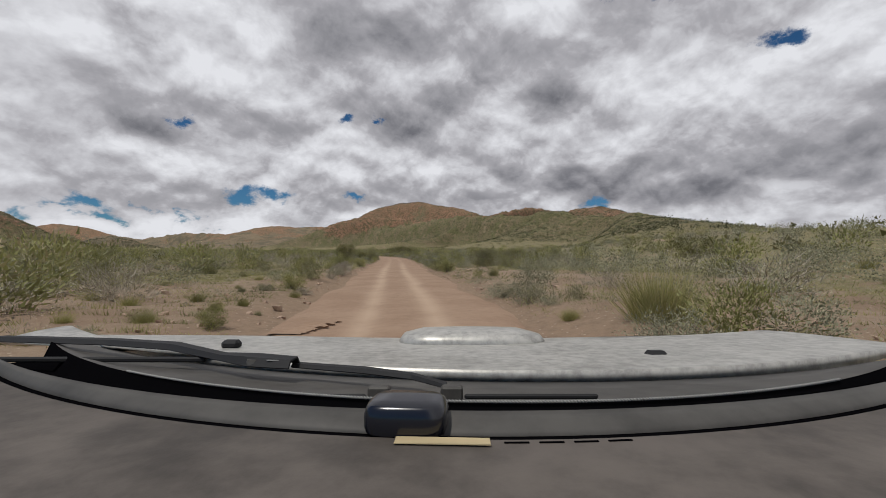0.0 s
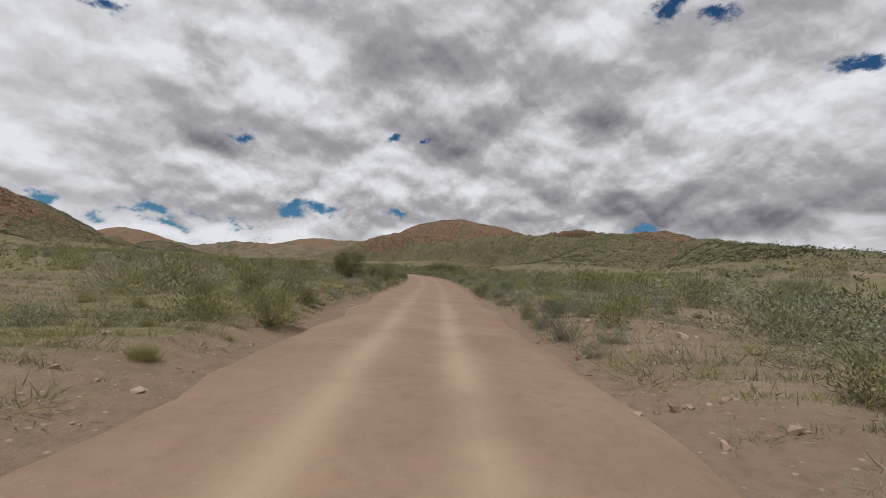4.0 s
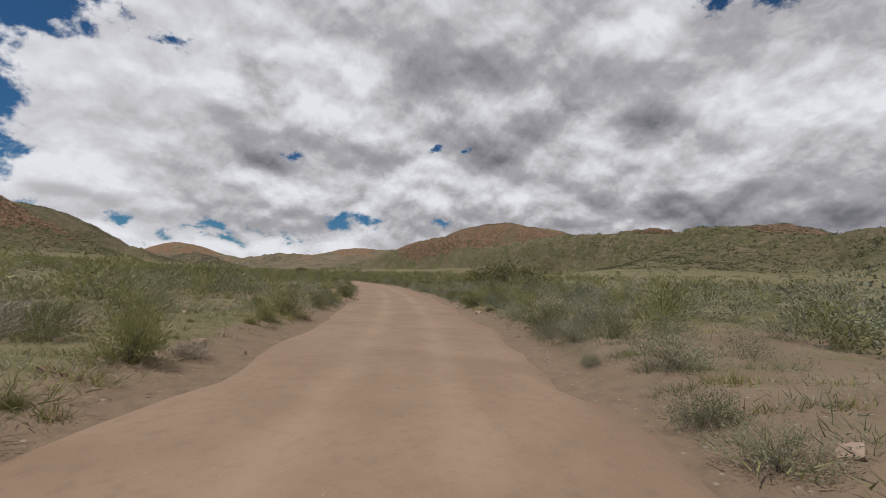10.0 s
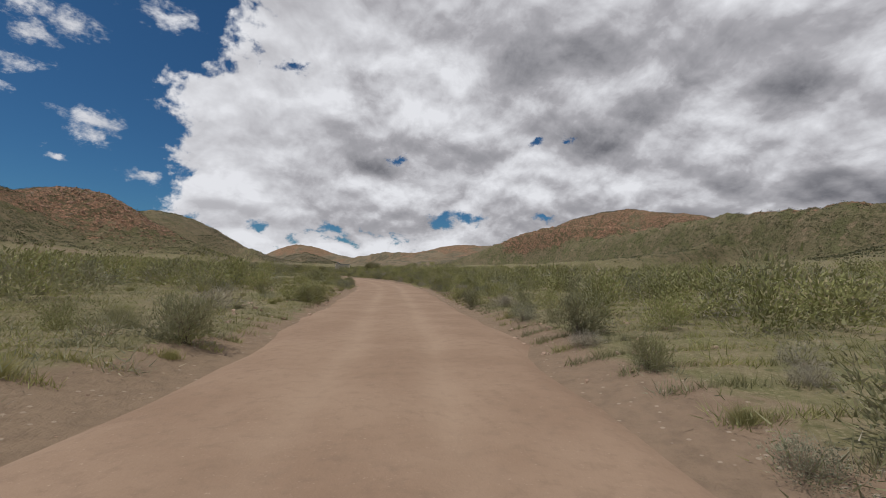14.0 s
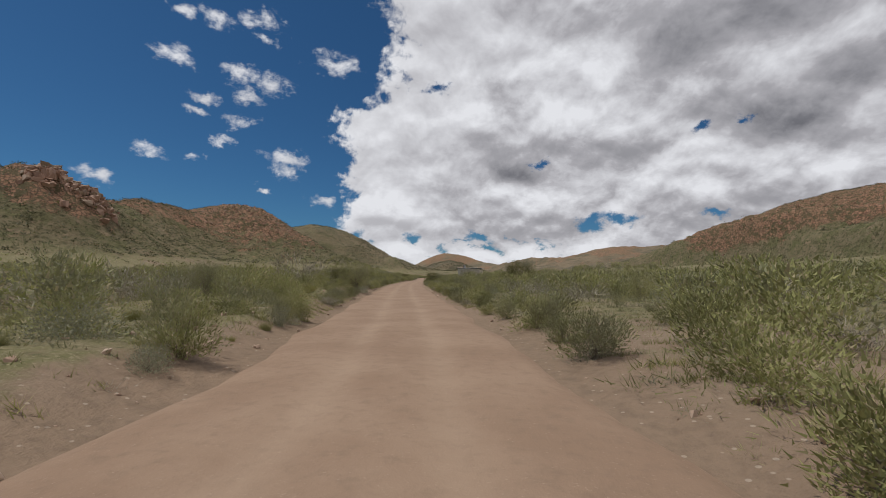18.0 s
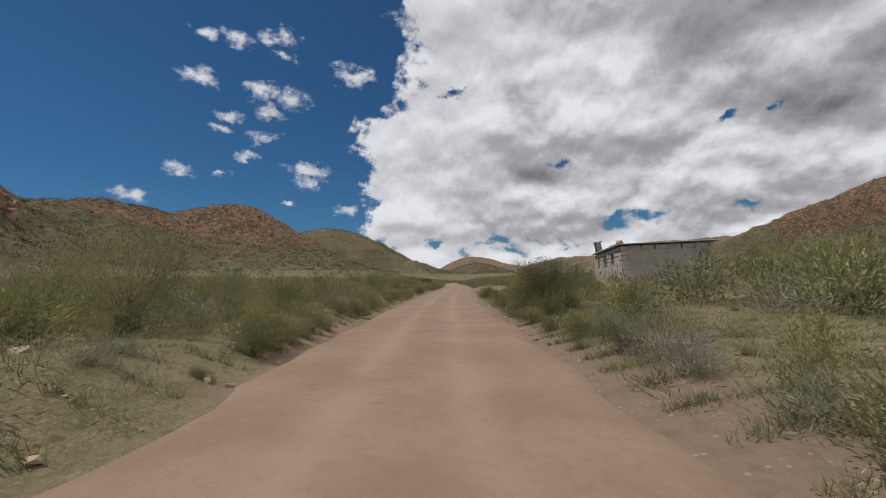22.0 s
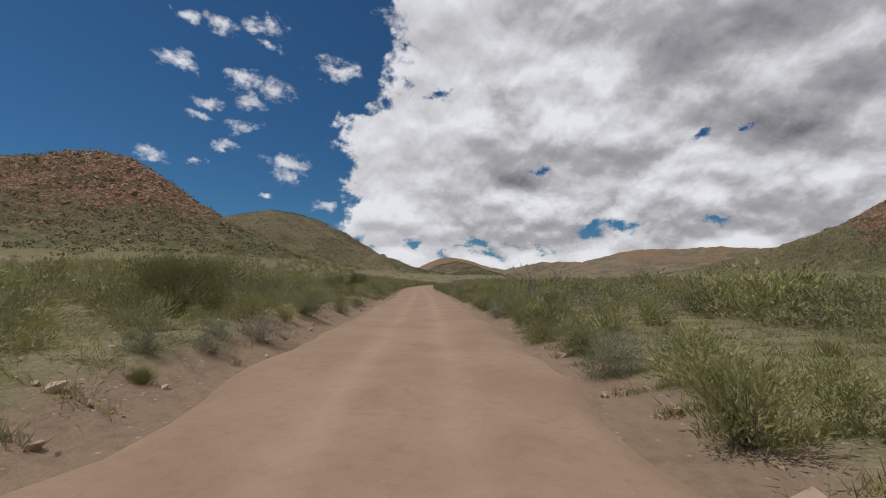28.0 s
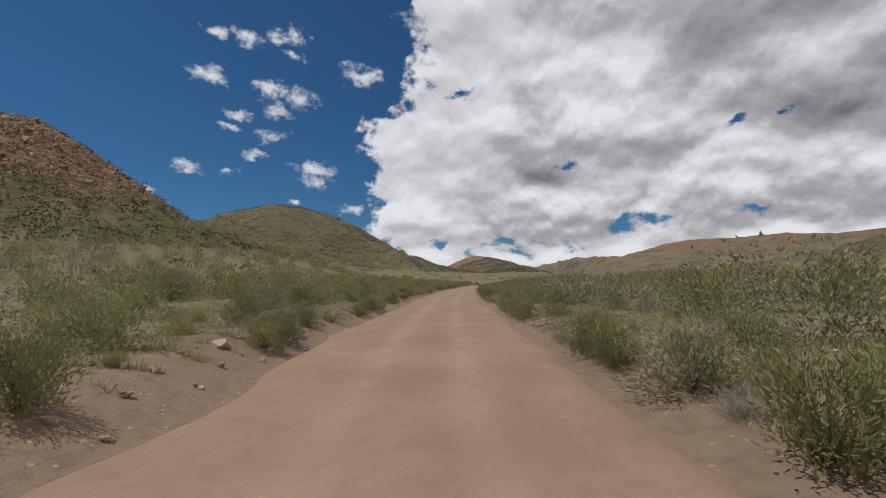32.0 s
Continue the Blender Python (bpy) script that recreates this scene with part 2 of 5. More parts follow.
def ground_material():
    m, n, b = material("valley_ground", 0.95, 0.15)
    p = where(n)
    big, mid, fine = n.noise(p, 0.045, 5, 0.6), n.noise(p, 0.35, 5, 0.6), n.noise(p, 4.0, 6, 0.65)
    soil = n.mix(n.ramp(mid, 0.35, 0.65), SOIL, SAND)
    soil = n.mix(n.ramp(fine, 0.42, 0.72, 0.0, 0.55), soil, (0.19, 0.125, 0.085))
    soil = n.mix(attr(n, "dirt"), soil, n.mix(n.ramp(fine, 0.4, 0.7), (0.240, 0.170, 0.119), (0.188, 0.134, 0.094)))
    pebble = n.voronoi(p, 5.5)
    soil = n.mix(n.ramp(pebble, 0.10, 0.17, 0.7, 0.0), soil, (0.40, 0.33, 0.26))
    grassy = n.mix(n.ramp(n.noise(p, 0.9, 6, 0.65), 0.38, 0.62), STRAW, GREEN)
    grassy = n.mix(n.ramp(n.noise(p, 7.0, 5, 0.7), 0.40, 0.70, 0.0, 0.6), grassy, (0.085, 0.082, 0.036))
    grassy = n.mix(n.ramp(n.noise(p, 17.0, 4, 0.65), 0.52, 0.64, 0.0, 0.55), grassy, (0.310, 0.262, 0.172))
    tuft = n.voronoi(n.vmath("ADD", p, n.vmath("SCALE", n.noise(p, 6.0, 3, out=1), 0.25)), 2.6)
    grassy = n.mix(n.ramp(tuft, 0.14, 0.30, 0.75, 0.0), grassy, (0.085, 0.086, 0.036))
    cov = n.math("ADD", attr(n, "cover"), n.math("MULTIPLY", n.math("SUBTRACT", n.noise(p, 0.55, 7, 0.68), 0.5), 1.5))
    col = n.mix(n.ramp(cov, 0.38, 0.66), soil, grassy)
    # the slopes: thin brown grass, dark low scrub, red rock where it is bare
    hill = n.mix(n.ramp(n.noise(p, 0.07, 7, 0.65), 0.40, 0.62), SLOPE_A, SLOPE_B)
    hill = n.mix(n.ramp(n.noise(p, 0.45, 6, 0.72), 0.50, 0.60, 0.0, 0.75), hill, (0.062, 0.066, 0.030))
    hill = n.mix(n.ramp(n.noise(p, 0.21, 7, 0.72), 0.55, 0.64, 0.0, 0.75), hill, (0.310, 0.225, 0.150))
    dots = n.voronoi(n.vmath("ADD", p, n.vmath("SCALE", n.noise(p, 1.1, 3, out=1), 1.3)), 0.50)
    scrubby = n.math("MULTIPLY", n.ramp(dots, 0.16, 0.30, 0.85, 0.0), n.ramp(n.noise(p, 0.035, 4, 0.6), 0.38, 0.56, 0.25, 1.0))
    hill = n.mix(scrubby, hill, (0.052, 0.058, 0.024))
    bleak = n.mix(n.ramp(n.noise(p, 0.03, 8, 0.7), 0.42, 0.58), (0.115, 0.100, 0.066), (0.205, 0.158, 0.104))
    hill = n.mix(attr(n, "far"), hill, bleak)
    col = n.mix(attr(n, "slope"), col, hill)
    rk = n.mix(n.ramp(n.noise(p, 0.5, 8, 0.7), 0.35, 0.68), ROCK, (0.42, 0.245, 0.160))
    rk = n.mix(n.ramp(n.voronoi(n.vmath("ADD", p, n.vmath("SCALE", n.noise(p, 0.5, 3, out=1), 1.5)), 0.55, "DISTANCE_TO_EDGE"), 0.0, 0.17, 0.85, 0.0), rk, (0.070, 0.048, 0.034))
    rk = n.mix(n.ramp(n.noise(p, 0.24, 7, 0.78), 0.48, 0.56, 0.0, 0.9), rk, (0.098, 0.088, 0.046))
    rk = n.mix(scrubby, rk, (0.058, 0.060, 0.028))
    rc = n.math("ADD", attr(n, "rock"), n.math("MULTIPLY", n.math("SUBTRACT", n.noise(p, 0.085, 9, 0.78), 0.5), 1.9))
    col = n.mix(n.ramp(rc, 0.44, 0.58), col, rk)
    col = n.mix(n.ramp(big, 0.35, 0.7, 0.0, 0.25), col, (0.16, 0.125, 0.075))
    n.put(b.inputs["Base Color"], col)
    h = n.math("ADD", n.math("MULTIPLY", fine, 0.05), n.math("MULTIPLY", n.noise(p, 0.5, 9, 0.74), n.math("ADD", n.math("MULTIPLY", attr(n, "slope"), 2.6), 0.18)))
    bump(n, b, h, 0.8, 1.0)
    return m


def road_material():
    m, n, b = material("packed_dirt", 0.93, 0.15)
    p = where(n)
    mid, fine, grit = n.noise(p, 0.5, 5, 0.6), n.noise(p, 5.0, 6, 0.65), n.noise(p, 28.0, 4, 0.7)
    col = n.mix(n.ramp(mid, 0.35, 0.65), (0.240, 0.161, 0.111), (0.284, 0.197, 0.138))
    col = n.mix(n.ramp(fine, 0.45, 0.75, 0.0, 0.5), col, (0.182, 0.124, 0.088))
    col = n.mix(n.ramp(grit, 0.60, 0.75, 0.0, 0.5), col, (0.46, 0.36, 0.27))
    col = n.mix(n.math("MULTIPLY", attr(n, "rut"), n.ramp(mid, 0.2, 0.6, 0.25, 0.65)), col, (0.385, 0.285, 0.205))
    n.put(b.inputs["Base Color"], col)
    h = n.math("ADD", n.math("MULTIPLY", fine, 0.03), n.math("MULTIPLY", grit, 0.012))
    bump(n, b, h, 0.6, 1.0)
    return m


def leaf_material(name, a, c, dry=None, thin=0.0):
    m, n, b = material(name, 0.62, 0.3)
    isl = n.node("ShaderNodeNewGeometry").outputs["Random Per Island"]
    ob = n.node("ShaderNodeObjectInfo").outputs["Random"]
    col = n.mix(isl, a, c)
    if dry:
        col = n.mix(n.ramp(isl, 0.80, 0.86), col, dry)
    col = n.mix(n.math("MULTIPLY", ob, 0.5), col, tuple(0.75 * v + 0.03 for v in c))
    if thin:
        # plants differ from one another: some darker, some greyer
        p = where(n)
        col = n.mix(n.ramp(n.noise(p, 0.45, 3, 0.6), 0.42, 0.62, 0.0, 0.65), col, tuple(0.42 * v for v in a))
        col = n.mix(n.ramp(n.noise(n.vmath("ADD", p, (31.0, 7.0, 0.0)), 0.30, 3, 0.6), 0.48, 0.62, 0.0, 0.6), col, (0.215, 0.205, 0.140))
    n.put(b.inputs["Base Color"], col)
    if thin:
        back = n.node("ShaderNodeBsdfTranslucent", {"Color": col}).outputs[0]
        both = n.node("ShaderNodeMixShader", {0: thin, 1: b.outputs[0], 2: back}).outputs[0]
        out = [k for k in n.t.nodes if k.bl_idname == "ShaderNodeOutputMaterial"][0]
        n.put(out.inputs["Surface"], both)
    return m


def plain(name, colour, rough=0.8, metal=0.0, spec=0.3, grain=6.0, amount=0.35, dark=0.6, relief=0.0):
    m, n, b = material(name, rough, spec)
    p = n.node("ShaderNodeTexCoord").outputs["Object"]
    f = n.math("ADD", n.math("MULTIPLY", n.noise(p, grain, 6, 0.65), 0.7), n.math("MULTIPLY", n.noise(p, grain * 0.12, 3), 0.3))
    col = n.mix(n.ramp(f, 0.35, 0.68, 0.0, amount), colour, tuple(v * dark for v in colour))
    n.put(b.inputs["Base Color"], col)
    n.put(b.inputs["Metallic"], metal)
    if relief:
        bump(n, b, f, 0.6, relief)
    return m


MAT_GROUND, MAT_ROAD = ground_material(), road_material()
MAT_LEAF = {
    "green": leaf_material("creosote_leaves", (0.255, 0.262, 0.090), (0.360, 0.345, 0.145), (0.38, 0.32, 0.18), 0.3),
    "olive": leaf_material("olive_leaves", (0.135, 0.132, 0.040), (0.200, 0.185, 0.060), (0.20, 0.16, 0.08), 0.3),
    "sage": leaf_material("sage_leaves", (0.235, 0.242, 0.150), (0.330, 0.330, 0.222), (0.42, 0.37, 0.25), 0.22),
    "grass": leaf_material("tussock_blades", (0.270, 0.270, 0.085), (0.380, 0.350, 0.140), (0.44, 0.37, 0.19), 0.3),
    "dry": leaf_material("dry_twigs", (0.245, 0.215, 0.165), (0.340, 0.300, 0.230)),
    "brush": leaf_material("slope_brush", (0.062, 0.072, 0.026), (0.115, 0.118, 0.048), (0.12, 0.10, 0.05), 0.2),
}
MAT_TWIG = plain("grey_bark", (0.150, 0.120, 0.090), 0.95, grain=20)
MAT_STONE = leaf_material("loose_stone", (0.30, 0.195, 0.135), (0.42, 0.31, 0.23))
MAT_ROCK = leaf_material("red_outcrop", (0.225, 0.128, 0.086), (0.345, 0.212, 0.145), (0.20, 0.15, 0.10))


# ---------------------------------------------------------------- the land
# middle x, middle y, height, half width, half depth, turn of each hill
HILLS = [
    (-162, 529, 58.7, 35.3, 67.9, -105),
    (-190, 478, 51.2, 42.4, 103.5, 22),
    (-131, 356, 42.3, 27.3, 29.0, 16),
    (-192, 309, 55.0, 48.4, 97.5, -17),
    (-183, 171, 41.7, 44.7, 44.7, 0),
    (-212, 758, 72.1, 68.8, 98.3, -54),
    (-84, 717, 24.5, 7.3, 45.3, 31),
    (-51, 956, 27.8, 36.7, 110.1, 25),
    (-305, 2615, 132.2, 193.7, 201.6, 231),
    (-82, 2519, 68.4, 190.7, 191.3, 15),
    (162, 2022, 81.9, 54.8, 419.7, 31),
    (410, 1582, 93.1, 292.8, 186.7, 64),
    (485, 1370, 76.1, 122.9, 57.4, -53),
    (433, 797, 96.3, 110.7, 58.2, 129),
    (490, 745, 95.7, 45.9, 220.7, 10),
    (498, 434, 68.5, 167.9, 8.0, 14),
    (425, 284, 51.2, 51.2, 115.3, -79),
    (349, 197, 28.3, 28.3, 186.8, 125),
    (405, -150, 40.6, 101.9, 147.2, -14),
    (279, 561, 52.7, 12.7, 135.0, 30),
    (299, 397, 40.4, 13.2, 234.2, 10),
    (567, 1166, 70.8, 200.3, 296.8, 57),
]
TRACK = np.array([(r[1], r[2]) for r in PATH])
# the track, drawn out before the start and beyond the end
d0, d1 = TRACK[1] - TRACK[0], TRACK[-1] - TRACK[-3]
d0, d1 = d0 / np.linalg.norm(d0), d1 / np.linalg.norm(d1)
TRACK = np.vstack([TRACK[0] - d0 * s for s in (90, 60, 30, 12)] + [TRACK] +
                  [TRACK[-1] + d1 * s + np.array([0.00075, 0.0]) * s * s for s in (15, 40, 80, 130, 190)])
_s = np.r_[0, np.cumsum(np.hypot(*np.diff(TRACK, axis=0).T))]
_u = np.arange(0, _s[-1], 1.0)
TRACK = np.c_[np.interp(_u, _s, TRACK[:, 0]) - 0.5, np.interp(_u, _s, TRACK[:, 1]) - 0.1]   # the car keeps to the right of the middle
for _ in range(3):
    TRACK[3:-3] = sum(TRACK[3 + k:len(TRACK) - 3 + k] for k in range(-3, 4)) / 7


def lattice(ix, iy, seed):
    h = (ix * 374761393 + iy * 668265263 + seed * 1442695041) & 0xFFFFFFFF
    h = ((h ^ (h >> 13)) * 1274126177) & 0xFFFFFFFF
    return ((h ^ (h >> 16)) & 0xFFFF) / 65535.0


def value_noise(x, y, seed=0):
    ix, iy = np.floor(x).astype(np.int64), np.floor(y).astype(np.int64)
    fx, fy = x - ix, y - iy
    fx, fy = fx * fx * (3 - 2 * fx), fy * fy * (3 - 2 * fy)
    a, b = lattice(ix, iy, seed), lattice(ix + 1, iy, seed)
    c, d = lattice(ix, iy + 1, seed), lattice(ix + 1, iy + 1, seed)
    return (a * (1 - fx) + b * fx) * (1 - fy) + (c * (1 - fx) + d * fx) * fy - 0.5


def fbm(x, y, size, octaves, seed=0, gain=0.5):
    z, amp = 0.0, 1.0
    for k in range(octaves):
        z = z + amp * value_noise(x / size + 17.3 * k, y / size - 9.1 * k, seed + k)
        size, amp = size / 2.03, amp * gain
    return z


def track_distance(x, y, cap=90.0):
    """Metres to the middle of the track, and the side (+1 right of it)."""
    shape = x.shape
    x, y = x.ravel(), y.ravel()
    best, side = np.full(x.shape, cap), np.ones(x.shape)
    near = np.where((x > TRACK[:, 0].min() - cap) & (x < TRACK[:, 0].max() + cap) &
                    (y > TRACK[:, 1].min() - cap) & (y < TRACK[:, 1].max() + cap))[0]
    tang = np.gradient(TRACK, axis=0)
    for k in range(0, len(near), 4000):
        i = near[k:k + 4000]
        dx, dy = x[i, None] - TRACK[None, :, 0], y[i, None] - TRACK[None, :, 1]
        d = dx * dx + dy * dy
        j = d.argmin(1)
        r = np.arange(len(i))
        t = tang[j] / np.linalg.norm(tang[j], axis=1, keepdims=True)
        cross = t[:, 1] * dx[r, j] - t[:, 0] * dy[r, j]
        best[i], side[i] = np.minimum(np.sqrt(d[r, j]), cap), np.sign(cross)
    return best.reshape(shape), side.reshape(shape)


def step(x, lo, hi):
    t = np.clip((x - lo) / (hi - lo), 0, 1)
    return t * t * (3 - 2 * t)


def hill_height(x, y):
    z = 0.0
    for cx, cy, h, rx, ry, turn in HILLS:
        c, s = math.cos(radians(turn)), math.sin(radians(turn))
        dx, dy = x - cx, y - cy
        d2 = ((c * dx + s * dy) / rx) ** 2 + ((-s * dx + c * dy) / ry) ** 2
        z = z + (h / (1 + 0.55 * d2 + 0.35 * d2 * d2)) ** 3
    return np.maximum(z, 1e-9) ** (1 / 3)


ROAD_HALF = 3.1


def clearing(x, y):
    """The sandy turn-off beyond the ruin and the faint side track that leaves it."""
    a = np.exp(-(((x - 47.8) / 7.5) ** 2 + ((y - 335.0) / 20.0) ** 2) ** 2)
    t = np.clip((y - 334.8) / 62.0, 0, 1)
    b = np.exp(-((x - (57.5 + 3.5 * t + 8.5 * t * t)) / 2.4) ** 4) * (t > 0) * (t < 1)
    return np.maximum(a, b)


def land(x, y, dist=None):
    """Height of the ground, share of plants and share of bare rock."""
    x, y = np.asarray(x, float), np.asarray(y, float)
    if dist is None:
        dist = track_distance(x, y)
    d, side = dist
    hz = hill_height(x, y) * step(d, 12, 55)
    rough = fbm(x, y, 60, 6, 3, 0.55)
    crags = np.abs(fbm(x, y, 26, 5, 11, 0.55))
    up = step(hz, 3, 25)
    z = hz + up * (rough * 4.0 - crags * 7.0 + 1.8) * step(d, 40, 80)
    z = z + fbm(x, y, 9, 4, 5) * 0.45 * step(d, 4, 14) + fbm(x, y, 1.7, 3, 8) * 0.12 * step(d, 3.4, 6)
    # a graded bank beside the track, cut down to the road bed
    z = z + (0.24 + 0.22 * step(y, 193, 235) * (side < 0)) * step(d, ROAD_HALF - 0.1, ROAD_HALF + 1.5) * (1 + 0.9 * fbm(x, y, 5, 3, 21)) - 0.20 * step(d, 9, 18)
    z = np.where(d < ROAD_HALF + 0.5, z - 0.10 * step(d, ROAD_HALF + 0.5, ROAD_HALF - 0.6), z)
    patch = fbm(x, y, 14, 4, 31)
    bare = clearing(x, y)
    z = z + 1.1 * np.exp(-(((x - 60.7) / 7.5) ** 2 + ((y - 301.5) / 11.0) ** 2))
    cover = 0.55 - 0.30 * step(42 - y, 0, 14) * step(d, 14, 7) + patch * 0.9 + 0.22 * step(y, 36, 60) - 0.75 * step(d, 4.5, 3.3) + 0.10 * step(d, 12, 30) - 0.9 * bare
    rock = step(hz, 13, 44) * (0.46 + fbm(x, y, 60, 4, 41) * 0.9)
    rock = rock + 0.35 * step(hz, 33, 51) * step(-x, 45, 90) + 0.25 * step(hz, 66, 90)
    rock = rock + 0.46 * step(hz, 3, 10) * np.exp(-(((x + 140) / 70) ** 2 + ((y - 512) / 62) ** 2) ** 2)
    rock = rock + 0.5 * np.exp(-(((x + 120) / 22) ** 2 + ((y - 354) / 19) ** 2) ** 2)
    rock = rock + 0.32 * step(hz, 9, 18) * np.exp(-(((x - 250) / 36) ** 2 + ((y - 585) / 55) ** 2) ** 2)
    rock = rock + 0.3 * step(hz, 36, 45) * step(x, 220, 285) * step(y, 900, 720)
    rock = rock - 0.35 * step(y, 1800, 2300)
    rock = rock - 0.75 * np.exp(-(((x + 205) / 115) ** 2 + ((y - 755) / 120) ** 2) ** 2)
    rock = rock - 0.55 * step(x, 220, 285) * step(640 - y, 0, 90) * step(40 - hz, 0, 10)
    return z, np.clip(cover, 0, 1), np.clip(rock, 0, 1), step(hz, 5, 16), step(d, 5.2, 3.2)


def spaced(lo, hi, fine_lo, fine_hi, fine, growth):
    mid = list(np.arange(fine_lo, fine_hi, fine))
    s, v = fine, fine_hi
    while v < hi:
        mid.append(v)
        s *= growth
        v += s
    s, v, low = fine, fine_lo, []
    while v > lo:
        s *= growth
        v -= s
        low.append(v)
    return np.array(low[::-1] + mid + [hi])


def grid_mesh(name, xs, ys, z):
    gx, gy = np.meshgrid(xs, ys)
    nx, ny = len(xs), len(ys)
    co = np.c_[gx.ravel(), gy.ravel(), z.ravel()]
    i = (np.arange(ny - 1)[:, None] * nx + np.arange(nx - 1)[None, :]).ravel()
    quads = np.c_[i, i + 1, i + nx + 1, i + nx]
    return fast_mesh(name, co, quads)


def fast_mesh(name, co, faces):
    co, faces = np.asarray(co, np.float32), np.asarray(faces, np.int32)
    me = bpy.data.meshes.new(name)
    k = faces.shape[1]
    me.vertices.add(len(co))
    me.vertices.foreach_set("co", co.ravel())
    me.loops.add(faces.size)
    me.loops.foreach_set("vertex_index", faces.ravel())
    me.polygons.add(len(faces))
    me.polygons.foreach_set("loop_start", np.arange(0, faces.size, k, dtype=np.int32))
    me.update(calc_edges=True)
    return me


def set_attr(me, name, values):
    a = me.attributes.new(name, "FLOAT", "POINT")
    a.data.foreach_set("value", np.asarray(values, np.float32).ravel())


def smooth(me):
    me.polygons.foreach_set("use_smooth", np.ones(len(me.polygons), bool))


GROUND = {}


def ground_z(x, y):
    """Height of the ground as it was built, between its grid lines."""
    xs, ys, z = GROUND["xs"], GROUND["ys"], GROUND["z"]
    x, y = np.asarray(x, float), np.asarray(y, float)
    i, j = np.clip(np.searchsorted(xs, x) - 1, 0, len(xs) - 2), np.clip(np.searchsorted(ys, y) - 1, 0, len(ys) - 2)
    u, v = (x - xs[i]) / (xs[i + 1] - xs[i]), (y - ys[j]) / (ys[j + 1] - ys[j])
    return (z[j, i] * (1 - u) + z[j, i + 1] * u) * (1 - v) + (z[j + 1, i] * (1 - u) + z[j + 1, i + 1] * u) * v


def build_ground():
    xs = spaced(-6500, 6800, -14, 106, 0.72, 1.026)
    ys = spaced(-4500, 7300, -8, 480, 0.86, 1.028)
    gx, gy = np.meshgrid(xs, ys)
    z, cover, rock, slope, dirt = land(gx, gy)
    me = grid_mesh("ground", xs, ys, z)
    GROUND.update(xs=xs, ys=ys, z=z)
    set_attr(me, "cover", cover)
    set_attr(me, "rock", rock)
    set_attr(me, "slope", slope)
    set_attr(me, "dirt", dirt)
    set_attr(me, "far", step(gy, 640, 820))
    smooth(me)
    me.materials.append(MAT_GROUND)
    tagged(new("ground", me), "dry valley floor and red rocky hills with sparse green scrub", "ground", kind="structure")


def build_road():
    tang = np.gradient(TRACK, axis=0)
    tang /= np.linalg.norm(tang, axis=1, keepdims=True)
    nrm = np.c_[tang[:, 1], -tang[:, 0]]
    off = np.linspace(-ROAD_HALF - 0.35, ROAD_HALF + 0.35, 41)
    k = len(TRACK)
    wob = np.array([value_noise(np.array([i / 3.1]), np.array([0.5 + 20 * (o > 0)]), 77)[0] for o in (-1, 1) for i in range(k)]).reshape(2, k)
    x = TRACK[:, 0:1] + nrm[:, 0:1] * off[None] * (1 + 0.24 * np.where(off[None] < 0, wob[0][:, None], wob[1][:, None]))
    y = TRACK[:, 1:2] + nrm[:, 1:2] * off[None] * (1 + 0.24 * np.where(off[None] < 0, wob[0][:, None], wob[1][:, None]))
    a = np.abs(off)[None] + 0 * x
    rut = np.exp(-((a - 0.85) / 0.30) ** 2)
    z = 0.05 * (1 - (a / ROAD_HALF) ** 2) - 0.035 * rut + fbm(x, y, 3.0, 4, 51) * 0.045 - 0.22 * step(a, ROAD_HALF - 0.7, ROAD_HALF + 0.4) + fbm(x, y, 1.3, 3, 53) * 0.16 * step(a, ROAD_HALF - 1.0, ROAD_HALF + 0.2)
    n = len(off)
    i = (np.arange(k - 1)[:, None] * n + np.arange(n - 1)[None, :]).ravel()
    me = fast_mesh("road", np.c_[x.ravel(), y.ravel(), z.ravel()], np.c_[i, i + 1, i + n + 1, i + n])
    set_attr(me, "rut", rut * (0.45 + 0.9 * step(56 - y, 0, 22)))
    smooth(me)
    me.materials.append(MAT_ROAD)
    tagged(new("road", me), "rutted reddish dirt road with pale wheel tracks", "road", kind="structure")


build_ground()
build_road()

# ---------------------------------------------------------------- plants
rng = np.random.default_rng(7)


def part(name, me, mat, parent, label=""):
    ob = new(name, me)
    if not me.materials:
        me.materials.append(mat)
    ob.parent = parent
    if label:
        ob["label"] = label
    return ob


def tubes(name, paths, r0, r1):
    co, fa = [], []
    for p in paths:
        base = len(co)
        for k, q in enumerate(p):
            w = r0 + (r1 - r0) * k / (len(p) - 1)
            for j in range(3):
                t = 2.0944 * j
                co.append((q[0] + w * math.cos(t), q[1] + w * math.sin(t), q[2]))
        for k in range(len(p) - 1):
            for j in range(3):
                a, b = base + 3 * k + j, base + 3 * k + (j + 1) % 3
                fa.append((a, b, b + 3, a + 3))
    return fast_mesh(name, co, fa)


def leaves(c, d, length, width, r):
    """One pointed leaf, a triangle, at each centre."""
    n = len(c)
    d = d / (np.linalg.norm(d, axis=1, keepdims=True) + 1e-9)
    side = np.cross(d, r.normal(size=(n, 3)))
    side /= np.linalg.norm(side, axis=1, keepdims=True) + 1e-9
    L, W = length * r.uniform(0.5, 1.4, (n, 1)), width * r.uniform(0.6, 1.4, (n, 1))
    return np.stack([c - side * W, c + side * W, c + d * L], 1).reshape(-1, 3), np.arange(3 * n).reshape(n, 3)


